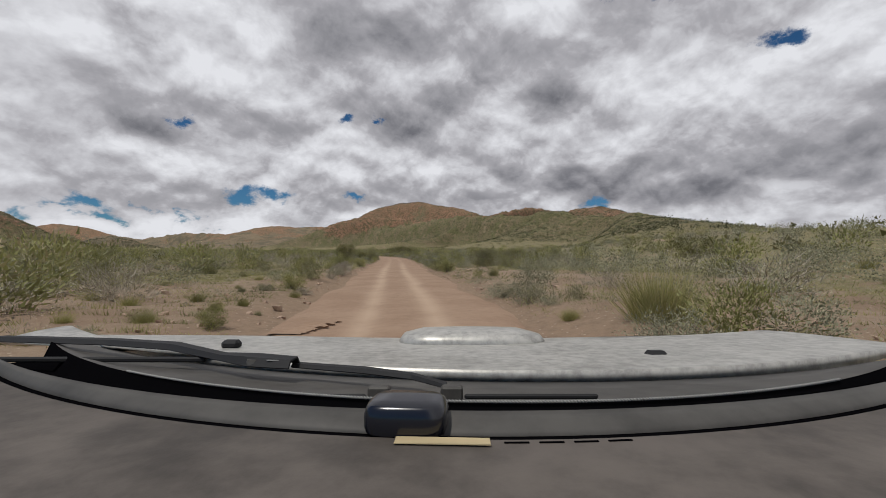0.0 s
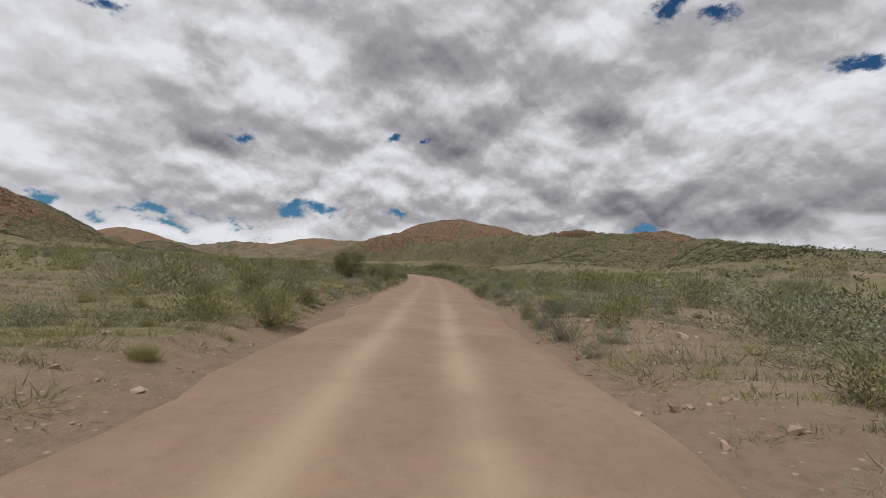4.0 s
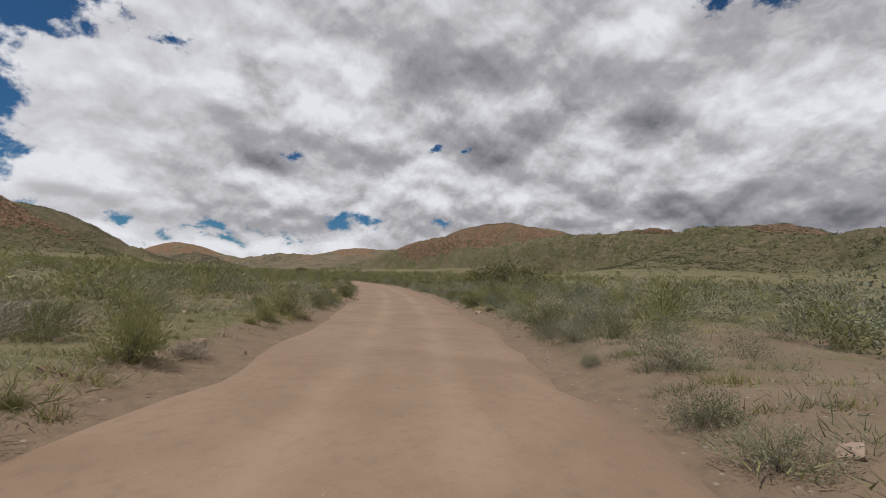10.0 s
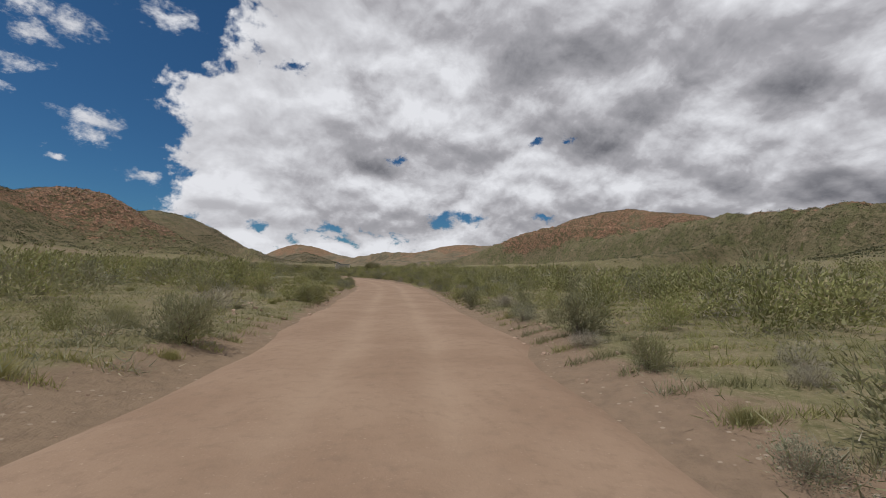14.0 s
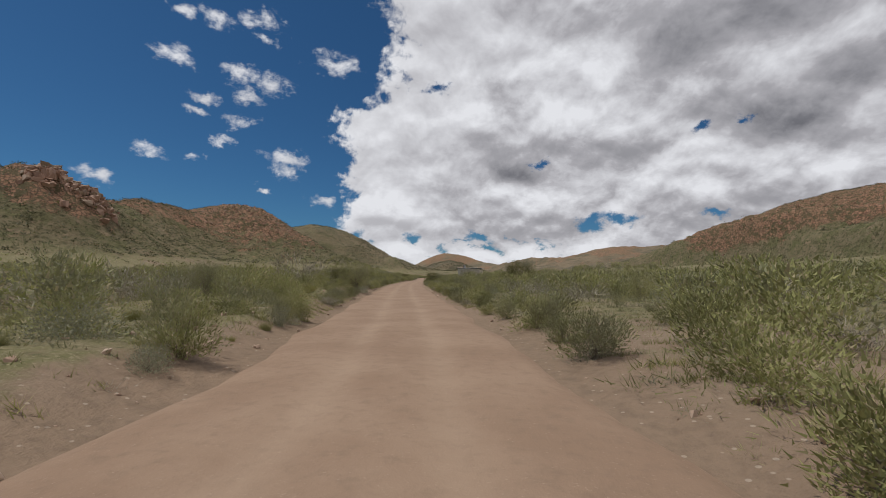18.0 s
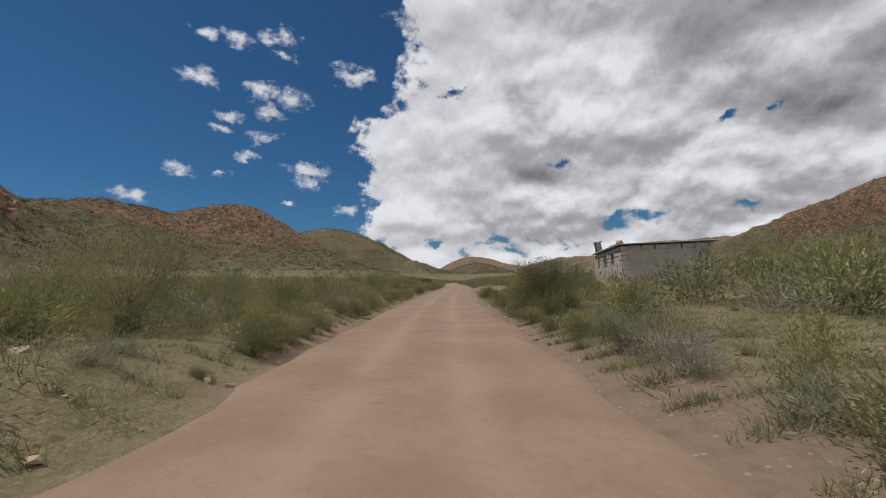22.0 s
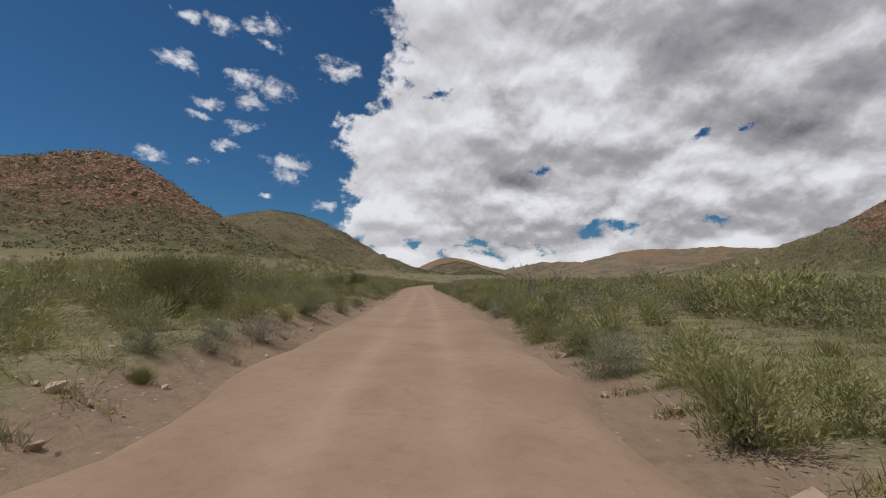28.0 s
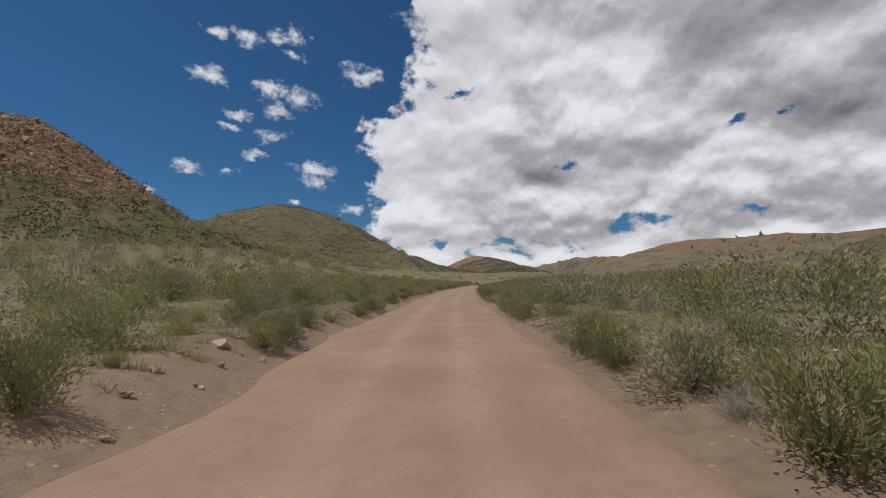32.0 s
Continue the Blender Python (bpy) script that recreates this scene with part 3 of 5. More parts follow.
# radius, twigs, tufts, leaves, leaf length, leaf width, lowest tuft, tuft size
SHRUBS = {"green": (0.62, 34, 46, 2600, 0.095, 0.0135, 0.10, 0.125), "olive": (0.95, 36, 60, 4000, 0.080, 0.0145, 0.08, 0.135),
          "sage": (0.85, 30, 60, 3000, 0.060, 0.0135, 0.05, 0.135), "dry": (0.85, 70, 60, 2600, 0.19, 0.006, 0.05, 0.16),
          "tall": (0.58, 90, 150, 17000, 0.028, 0.0036, 0.06, 0.080),
          "big": (0.70, 150, 190, 34000, 0.022, 0.0036, 0.05, 0.070),
          "grass": (0.5, 6, 0, 1300, 0.8, 0.0058, 0.0, 0.0)}
NAMES = {"green": ("shrub", "airy green desert shrub on sandy soil", "shrub", "green shrubs"),
         "tall": ("tall_shrub", "tall airy green desert shrub close to the track", "shrub", "tall shrubs"),
         "big": ("large_bush", "large dense olive-green bush at the road edge", "bush", "large bushes"),
         "olive": ("bush", "broad olive-green rounded bush beside the track", "bush", "olive bushes"),
         "sage": ("sage_bush", "low grey-green sage bush on sandy soil", "sage bush", "sage bushes"),
         "grass": ("grass_tuft", "yellow-green grass tuft on sandy soil", "grass tuft", "grass tufts"),
         "dry": ("dry_bush", "dry leafless grey twiggy bush", "dry bush", "dry bushes")}


LEAF_OF = {"tall": "green", "big": "olive"}


def shrub_shape(kind, seed, share=1.0):
    """Twigs and leaf triangles of a shrub one metre high."""
    r = np.random.default_rng(seed)
    rad, twigs, tufts, count, length, width, low, fuzz = SHRUBS[kind]
    count = int(count * share)
    length, width = length / share ** 0.15, width / share ** 0.28
    if kind == "grass":
        c = np.c_[r.normal(0, 0.17, (count, 2)), np.zeros(count)]
        d = np.c_[r.normal(0, 0.40, (count, 2)) + c[:, :2] * 1.4, np.ones(count)]
        return [np.array([[0, 0, 0], [0.01 * k, 0, 0.2], [0.02 * k, 0.01 * k, 0.5]]) for k in range(twigs)], leaves(c, d, length, width, r)
    a, u = r.uniform(0, 2 * math.pi, tufts), r.uniform(0, 1, tufts)
    up = low + (0.86 - low) * u
    out = rad * np.sqrt(np.clip(1.05 - ((up - 0.30) / 0.75) ** 2, 0.1, 1)) * r.uniform(0.35, 1.0, tufts)
    lump = 1 + 0.22 * np.sin(a * 2 + r.uniform(0, 6)) + 0.12 * np.sin(a * 5 + r.uniform(0, 6))
    T = np.c_[out * lump * np.cos(a), out * lump * np.sin(a), up]
    stems = []
    for k in range(twigs):
        e = T[k % tufts] * r.uniform(0.85, 1.15)
        s = np.linspace(0, 1, 4)[:, None]
        root = np.append(r.normal(0, 0.05, 2), 0.0)
        bow = np.array([e[0], e[1], 0]) * 0.25 * np.sin(math.pi * s) * -1 + r.normal(0, 0.03, (4, 3)) * s
        stems.append(root + (e - root) * s + bow)
    i = r.integers(0, tufts, count)
    c = T[i] + np.clip(r.normal(0, 1, (count, 3)), -1.9, 1.9) * np.array([fuzz, fuzz, fuzz * 0.9])
    # some leaves sit further in and low down
    k = r.uniform(0, 1, count) < 0.22
    c[k] *= r.uniform(0.35, 0.9, (k.sum(), 1))
    c[:, 2] = np.abs(c[:, 2]) + 0.015
    d = c * np.array([0.9, 0.9, 0.7]) / 0.6 + r.normal(0, 0.55, (count, 3)) + np.array([0, 0, 0.55])
    return stems, leaves(c, d, length, width, r)


def shrub(kind, seed):
    stems, (co, fa) = shrub_shape(kind, seed)
    name, label, cat, group = NAMES[kind]
    root = new(name, tubes("stems", stems, *((0.005, 0.0016) if kind in ("tall", "big") else (0.008, 0.003) if kind == "dry" else (0.010, 0.0035))))
    root.data.materials.append(MAT_LEAF["dry"] if kind == "dry" else MAT_TWIG)
    part("foliage", fast_mesh("foliage", co, fa), MAT_LEAF[LEAF_OF.get(kind, kind)], root)
    return tagged(root, label, cat, group)


KEY_GRASSA = [(5.3, 5.1, 1.13), (13.2, 18.0, 0.54), (59.6, 156.0, 0.39), (53.3, 237.7, 0.86), (51.4, 304.0, 0.42), (54.7, 360.2, 1.48), (39.7, 391.8, 0.56), (43.4, 395.0, 0.61), (-2.3, 475.4, 2.19)]
KEY_DRYA = [(11.0, 9.7, 0.7), (8.3, 27.5, 0.78), (8.5, 34.2, 1.17), (76.1, 147.2, 1.16), (75.7, 152.9, 1.13), (76.5, 162.8, 0.8), (60.7, 167.5, 0.82), (77.9, 248.9, 1.14), (40.8, 236.6, 2.1), (47.2, 247.3, 2.67), (20.0, 309.6, 2.78), (-17.1, 471.6, 2.7), (36.4, 405.7, 2.7), (-2.8, 433.1, 2.7), (-40.6, 470.5, 2.7), (-24.2, 457.4, 2.7), (-11.8, 457.2, 2.7), (23.9, 447.4, 1.51), (46.3, 459.0, 2.7), (21.9, 451.1, 2.0), (-29.6, 527.8, 2.7)]
KEY_SAGEA = [(10.5, 12.7, 0.92), (13.0, 14.6, 0.63), (2.8, 21.6, 0.57), (3.0, 27.8, 0.47), (46.1, 62.9, 2.05), (82.9, 91.0, 2.25), (58.1, 76.7, 2.42), (70.9, 103.9, 2.09), (65.9, 93.8, 2.45), (62.9, 100.1, 1.88), (61.8, 96.2, 1.09), (53.1, 125.9, 0.94), (75.4, 117.1, 1.43), (28.0, 444.4, 2.7)]
KEY_OLIVEA = [(45.3, 20.5, 1.97), (88.9, 156.9, 3.69), (83.9, 145.8, 3.86)]
KEY_GREENA = [(4.3, 21.8, 1.09), (4.8, 33.4, 0.76), (20.6, 23.3, 0.88), (25.2, 29.3, 1.21), (23.2, 30.5, 0.87), (5.2, 39.5, 1.16), (37.4, 41.6, 1.55), (46.2, 40.7, 2.34), (15.5, 45.4, 1.23), (12.0, 47.4, 1.03), (34.3, 40.6, 1.58), (29.5, 66.2, 2.86), (31.0, 84.0, 2.15), (39.5, 98.8, 1.04), (43.0, 132.5, 1.48), (37.7, 155.5, 2.5), (107.2, 154.7, 2.54), (57.1, 149.8, 1.59), (86.8, 173.7, 1.91), (87.5, 155.1, 2.41), (98.1, 197.3, 1.75), (78.9, 189.6, 1.33), (47.3, 191.2, 2.35), (73.2, 236.8, 2.2), (58.0, 216.3, 1.68), (58.2, 219.3, 0.95), (52.6, 229.4, 2.15), (74.5, 273.4, 2.79), (51.2, 250.0, 1.72), (66.1, 306.1, 2.8)]
KEY_GREENB = [(74.9, 252.1, 2.25), (36.5, 281.7, 3.36), (61.6, 350.9, 2.75), (75.2, 341.3, 2.74), (83.0, 316.9, 2.79), (52.7, 247.2, 3.09), (62.6, 264.8, 2.42), (84.8, 300.0, 2.79), (71.7, 363.2, 2.74), (35.3, 291.2, 2.57), (58.7, 277.3, 2.5), (23.7, 302.8, 3.28), (28.0, 287.3, 2.99), (52.1, 293.9, 1.26), (70.9, 316.6, 3.34), (41.3, 280.4, 3.31), (50.7, 292.0, 2.54), (50.8, 308.6, 1.26), (24.7, 329.4, 3.29), (29.4, 327.8, 3.29), (29.7, 332.7, 2.84), (30.6, 338.4, 2.79), (20.2, 331.8, 3.29), (29.2, 325.4, 3.0), (32.0, 348.2, 2.21), (62.3, 355.0, 3.3), (62.3, 384.1, 2.72), (43.8, 357.5, 2.06), (24.8, 355.7, 2.06), (23.7, 348.4, 2.24)]
KEY_GREENC = [(65.5, 363.1, 3.27), (14.9, 388.8, 3.25), (33.1, 430.0, 3.14), (-21.0, 486.3, 2.7), (32.3, 418.9, 2.85), (25.3, 451.1, 2.35), (32.5, 462.0, 2.7), (0.9, 453.9, 1.47), (-4.9, 449.9, 3.24)]

KEY_BIG = [(51.5, 289.9, 2.4), (28.0, 73.3, 3.16), (31.1, 72.8, 1.52), (67.4, 276.7, 3.87), (23.3, 375.9, 2.1), (21.4, 378.4, 2.0), (23.1, 29.9, 1.7), (27.6, 30.7, 1.9), (12.2, 419.9, 2.2), (50.4, 249.1, 1.9), (16.3, 402.7, 1.9), (35.0, 408.3, 1.9)]

MODELS = {k: [shrub(k, 100 * i + j) for j in range(3)] for i, k in enumerate(("green", "olive", "sage", "grass", "dry", "tall", "big"))}
LIGHT = {k: [shrub_shape(k, 100 * i + j, 0.5)[1][0] for j in range(3)] + [shrub_shape(k, 100 * i + j, 0.25)[1][0] for j in range(3)] + [shrub_shape(k, 100 * i + j, 0.14)[1][0] for j in range(3)] for i, k in enumerate(("green", "olive", "sage", "grass", "dry", "tall", "big"))}
FRESH = {(k, i) for k in MODELS for i in range(3)}
WIDE = {"tall": 0.95, "big": 1.0, "green": 1.0, "olive": 1.45, "sage": 1.1, "grass": 1.0, "dry": 1.25}
MOST = {"tall": 45, "big": 30, "green": 300, "olive": 40, "sage": 260, "grass": 260, "dry": 110}


def plant(kind, x, y, h, z):
    i = int(rng.integers(0, 3))
    w = h * WIDE[kind] * rng.uniform(0.9, 1.2)
    m = pose(x, y, z - 0.03, 0, 0, rng.uniform(0, 360)) @ Matrix.Diagonal((w, w, h, 1))
    model = MODELS[kind][i]
    if (kind, i) in FRESH:
        FRESH.discard((kind, i))
        model.matrix_basis = m
        return
    copy_thing(model, pose(0, 0, 0)).matrix_basis = m


def build_shrubs():
    key = [(k, *v) for k, rows in (("green", KEY_GREENA + KEY_GREENB + KEY_GREENC), ("olive", KEY_OLIVEA), ("sage", KEY_SAGEA),
                                   ("grass", KEY_GRASSA), ("dry", KEY_DRYA), ("big", KEY_BIG)) for v in rows]
    # scrub round the hut
    for a, b, h in ((54.4, 291.2, 1.26), (51.9, 289.1, 1.12), (55.9, 293.1, 1.12), (58.1, 293.6, 1.26), (60.5, 293.3, 1.54), (54.0, 296.7, 0.98), (53.8, 300.5, 0.98), (62.4, 290.7, 1.82), (64.9, 294.2, 2.65), (66.4, 289.2, 2.66), (63.2, 298.6, 2.37), (69.5, 296.0, 2.79), (56.7, 289.4, 0.98), (59.6, 287.7, 1.12), (53.5, 285.5, 0.98), (63.8, 285.5, 1.54)):
        key.append(("green", a, b, h))
    key = [("tall", v[1], v[2], v[3] * 0.78) if v[0] == "green" and v[3] > 2.1 else v for v in key]
    # a random scatter fills the valley floor between them
    n = 42000
    j = rng.integers(40, len(TRACK) - 30, n)
    tang = np.gradient(TRACK, axis=0)[j]
    tang /= np.linalg.norm(tang, axis=1, keepdims=True)
    off = np.sign(rng.uniform(-1, 1, n)) * (3.5 + 66 * rng.uniform(0, 1, n) ** 1.9)
    x, y = TRACK[j, 0] + tang[:, 1] * off, TRACK[j, 1] - tang[:, 0] * off
    d, side = track_distance(x, y)
    patch = fbm(x, y, 16, 3, 91)
    bare = 0.32 * step(42 - y, 0, 14) * step(d, 12, 6)
    lush = 0.22 * (side > 0) * step(y, 47, 63) * step(162 - y, 0, 10)
    ok = (d > 3.4) & (patch - bare + lush + 0.26 + 0.15 * step(y, 193, 280) + 0.2 * step(d, 10, 20) > rng.uniform(-0.35, 0.55, n)) & (clearing(x, y) < 0.3)
    kinds = rng.uniform(0, 1, n)
    grid = {}
    for v in key:
        grid.setdefault((int(v[1] // 2), int(v[2] // 2)), []).append(v[1:3])
    for a, b, dd, s, u in zip(x[ok], y[ok], d[ok], side[ok], kinds[ok]):
        if len(key) > 9800:
            break
        if b < 154:
            k = ("sage" if u < 0.62 else "green" if u < 0.76 else "grass" if u < 0.94 else "dry") if s > 0 else \
                ("grass" if u < 0.42 else "green" if u < 0.66 else "sage" if u < 0.90 else "dry")
        elif b < 218 and s < 0 and dd < 14:
            k = "grass" if u < 0.72 else "green" if u < 0.9 else "sage"
        else:
            k = "green" if u < 0.60 else "grass" if u < 0.74 else "sage" if u < 0.90 else "dry"
        h = {"green": 1.30, "sage": 0.85, "grass": 0.45, "dry": 0.85}[k] * rng.uniform(0.55, 1.35)
        h *= 0.55 + 0.75 * step(dd, 4, 13)
        c = (int(a // 2), int(b // 2))
        gap = 0.32 + 0.022 * dd
        if any((a - p) ** 2 + (b - q) ** 2 < gap for e in (-1, 0, 1) for f in (-1, 0, 1) for p, q in grid.get((c[0] + e, c[1] + f), ())):
            continue
        if 54.0 < a < 64 and 293 < b < 309:
            continue
        grid.setdefault(c, []).append((a, b))
        key.append((k, a, b, h))
    xy = np.array([(v[1], v[2]) for v in key])
    z = ground_z(xy[:, 0], xy[:, 1])
    near = track_distance(xy[:, 0], xy[:, 1])[0]
    rank = np.argsort(near)
    count, rest = {k: 0 for k in MOST}, {k: [] for k in MOST}
    for i in rank:
        k, a, b, h = key[i]
        if count[k] < MOST[k]:
            count[k] += 1
            plant(k, a, b, h, z[i])
            continue
        t, w = rng.uniform(0, 2 * math.pi), h * WIDE[k] * rng.uniform(0.9, 1.2)
        co = LIGHT[k][int(rng.integers(0, 3)) + (6 if near[i] > 15 else 3 if near[i] > 8 else 0)]
        c, s = math.cos(t) * w, math.sin(t) * w
        rest[k].append(np.c_[co[:, 0] * c - co[:, 1] * s + a, co[:, 0] * s + co[:, 1] * c + b, co[:, 2] * h + z[i] - 0.03])
    for k, lots in rest.items():
        if lots:
            co = np.concatenate(lots)
            me = fast_mesh("scrub", co, np.arange(len(co)).reshape(-1, 3))
            me.materials.append(MAT_LEAF[LEAF_OF.get(k, k)])
            tagged(new("valley_scrub", me), NAMES[k][1].replace(" on sandy soil", "") + " scattered over the valley floor", "scrub", kind="stuff")


build_shrubs()


def clumps(x, y, z, size, n, seed, length=0.42, width=0.13):
    """Many far shrubs in one mesh: each a handful of leaf-like blades."""
    r = np.random.default_rng(seed)
    m = len(x)
    c = np.repeat(np.c_[x, y, z], n, 0)
    s = np.repeat(size, n)[:, None]
    off = r.normal(0, 1, (m * n, 3)) * np.array([0.40, 0.40, 0.22]) * s
    off[:, 2] = np.abs(off[:, 2]) + 0.05 * s[:, 0]
    d = off + np.array([0, 0, 0.25]) * s + r.normal(0, 0.35, (m * n, 3)) * s
    d = d / np.linalg.norm(d, axis=1, keepdims=True) * s
    side = np.cross(d, r.normal(size=(m * n, 3)))
    side = side / (np.linalg.norm(side, axis=1, keepdims=True) + 1e-9) * s
    p = c + off
    q = np.stack([p - side * width, p + side * width, p + d * length], 1)
    return q.reshape(-1, 3), np.arange(3 * m * n).reshape(-1, 3)


def build_far_scrub():
    for kind, count, n, seed, lo, hi in (("brush", 80000, 9, 5, 0.6, 1.9), ("olive", 9000, 14, 9, 0.6, 1.9), ("green", 10000, 14, 6, 0.5, 1.4), ("sage", 10000, 12, 8, 0.5, 1.3)):
        r = np.random.default_rng(seed)
        x, y = r.uniform(-290, 640, count * 4), r.uniform(-60, 960, count * 4)
        d, side = track_distance(x, y)
        z, cover, rock, slope, dirt = land(x, y, (d, side))
        want = fbm(x, y, 22, 4, seed + 60) + 0.16 - 0.22 * rock + (0.1 * slope if kind == "brush" else -0.12 * slope)
        ok = (d > 30) & ((slope > 0.25) | (kind != "brush")) & (want > r.uniform(-0.3, 0.5, count * 4))
        i = np.where(ok)[0][:count]
        co, fa = clumps(x[i], y[i], ground_z(x[i], y[i]) - 0.05, r.uniform(lo, hi, len(i)) ** 1.3, n, seed, 0.26, 0.15)
        me = fast_mesh("scrub", co, fa)
        me.materials.append(MAT_LEAF[kind])
        tagged(new("hillside_scrub", me), "sparse dark green scrub dotted over the hillsides", "scrub", kind="stuff")


def build_grass():
    r = np.random.default_rng(21)
    n = 380000
    j = r.integers(60, len(TRACK) - 60, n)
    tang = np.gradient(TRACK, axis=0)[j]
    tang /= np.linalg.norm(tang, axis=1, keepdims=True)
    off = np.sign(r.uniform(-1, 1, n)) * (3.2 + 24 * r.uniform(0, 1, n) ** 1.7)
    x, y = TRACK[j, 0] + tang[:, 1] * off, TRACK[j, 1] - tang[:, 0] * off
    d, side = track_distance(x, y)
    cover = land(x, y, (d, side))[1]
    z = ground_z(x, y)
    ok = (d > 3.25) & (cover > r.uniform(0.0, 0.6, n) * step(d, 3.0, 5.5)) & (fbm(x, y, 5, 3, 71) > r.uniform(-0.5, 0.25, n)) & (clearing(x, y) < 0.4)
    x, y, z = x[ok], y[ok], z[ok]
    k, m = 6, int(ok.sum())
    c = np.repeat(np.c_[x, y, z], k, 0) + np.c_[r.normal(0, 0.07, (m * k, 2)), np.full(m * k, -0.02)]
    dr = np.c_[r.normal(0, 0.5, (m * k, 2)), np.ones(m * k)]
    hgt = np.repeat(r.uniform(0.07, 0.24, m), k)[:, None]
    d3 = dr / np.linalg.norm(dr, axis=1, keepdims=True) * hgt * r.uniform(0.6, 1.2, (m * k, 1))
    sd = np.cross(d3, r.normal(size=(m * k, 3)))
    sd = sd / np.linalg.norm(sd, axis=1, keepdims=True) * 0.008
    tri = np.stack([c - sd, c + sd, c + d3], 1).reshape(-1, 3)
    me = fast_mesh("grass", tri, np.arange(len(tri)).reshape(-1, 3))
    me.materials.append(MAT_LEAF["grass"])
    tagged(new("grass", me), "thin yellow-green grass over the sandy ground", "grass", kind="stuff")


def build_low_scrub():
    """Knee-high weeds and seedlings that crowd the verges."""
    for kind, n, seed, lo, hi in (("sage", 13000, 41, 0.12, 0.36), ("green", 19000, 42, 0.12, 0.45), ("grass", 12000, 43, 0.1, 0.30), ("dry", 6000, 44, 0.1, 0.28)):
        r = np.random.default_rng(seed)
        j = r.integers(70, len(TRACK) - 60, n * 3)
        tang = np.gradient(TRACK, axis=0)[j]
        tang /= np.linalg.norm(tang, axis=1, keepdims=True)
        off = np.sign(r.uniform(-1, 1, n * 3)) * (3.2 + 18 * r.uniform(0, 1, n * 3) ** 1.8)
        x, y = TRACK[j, 0] + tang[:, 1] * off, TRACK[j, 1] - tang[:, 0] * off
        d, side = track_distance(x, y)
        ok = (d > 3.4) & (fbm(x, y, 4, 3, seed) - 0.2 * step(42 - y, 0, 14) * step(d, 14, 7) + 0.15 * step(d, 3.5, 6) > r.uniform(-0.15, 0.4, n * 3)) & (clearing(x, y) < 0.4)
        i = np.where(ok)[0][:n]
        z = ground_z(x[i], y[i])
        co, fa = clumps(x[i], y[i], z - 0.02, r.uniform(lo, hi, len(i)) * 1.5, 30, seed, 0.34, 0.015)
        me = fast_mesh("weeds", co, fa)
        me.materials.append(MAT_LEAF[kind])
        tagged(new("weeds", me), "low green and straw-coloured weeds crowding the road verges", "weeds", kind="stuff")


build_far_scrub()
build_grass()
build_low_scrub()


# ---------------------------------------------------------------- stones
def facets(me):
    me.polygons.foreach_set("use_smooth", np.zeros(len(me.polygons), bool))
    return me


def stone_shapes(count, seed, rough=0.28, flat=0.65):
    out = []
    for k in range(count):
        r = np.random.default_rng(seed + k)
        bm = bmesh.new()
        pts = r.uniform(-1, 1, (13, 3)) * np.array([1, r.uniform(0.6, 1.0), flat])
        pts[:4, 2] = -flat
        for q in pts:
            bm.verts.new(q)
        hull = bmesh.ops.convex_hull(bm, input=bm.verts)
        loose = {g for key in ("geom_interior", "geom_unused") for g in hull[key] if isinstance(g, bmesh.types.BMVert)}
        for v in loose:
            bm.verts.remove(v)
        bmesh.ops.triangulate(bm, faces=bm.faces)
        bm.verts.index_update()
        co = np.array([v.co[:] for v in bm.verts])
        fa = np.array([[v.index for v in f.verts] for f in bm.faces])
        bm.free()
        out.append((co, fa))
    return out


def joined_stones(name, x, y, z, size, shapes, mat, label, cat, seed, sink=0.3):
    r = np.random.default_rng(seed)
    co, fa, base = [], [], 0
    for a, b, c, s in zip(x, y, z, size):
        p, f = shapes[int(r.integers(0, len(shapes)))]
        t = r.uniform(0, 6.283)
        q = p * s * np.array([1, 1, r.uniform(0.7, 1.3)])
        co.append(np.c_[q[:, 0] * math.cos(t) - q[:, 1] * math.sin(t) + a, q[:, 0] * math.sin(t) + q[:, 1] * math.cos(t) + b, q[:, 2] + c + s * sink])
        fa.append(f + base)
        base += len(p)
    me = facets(fast_mesh(name, np.concatenate(co), np.concatenate(fa)))
    me.materials.append(mat)
    return tagged(new(name, me), label, cat, kind="stuff")


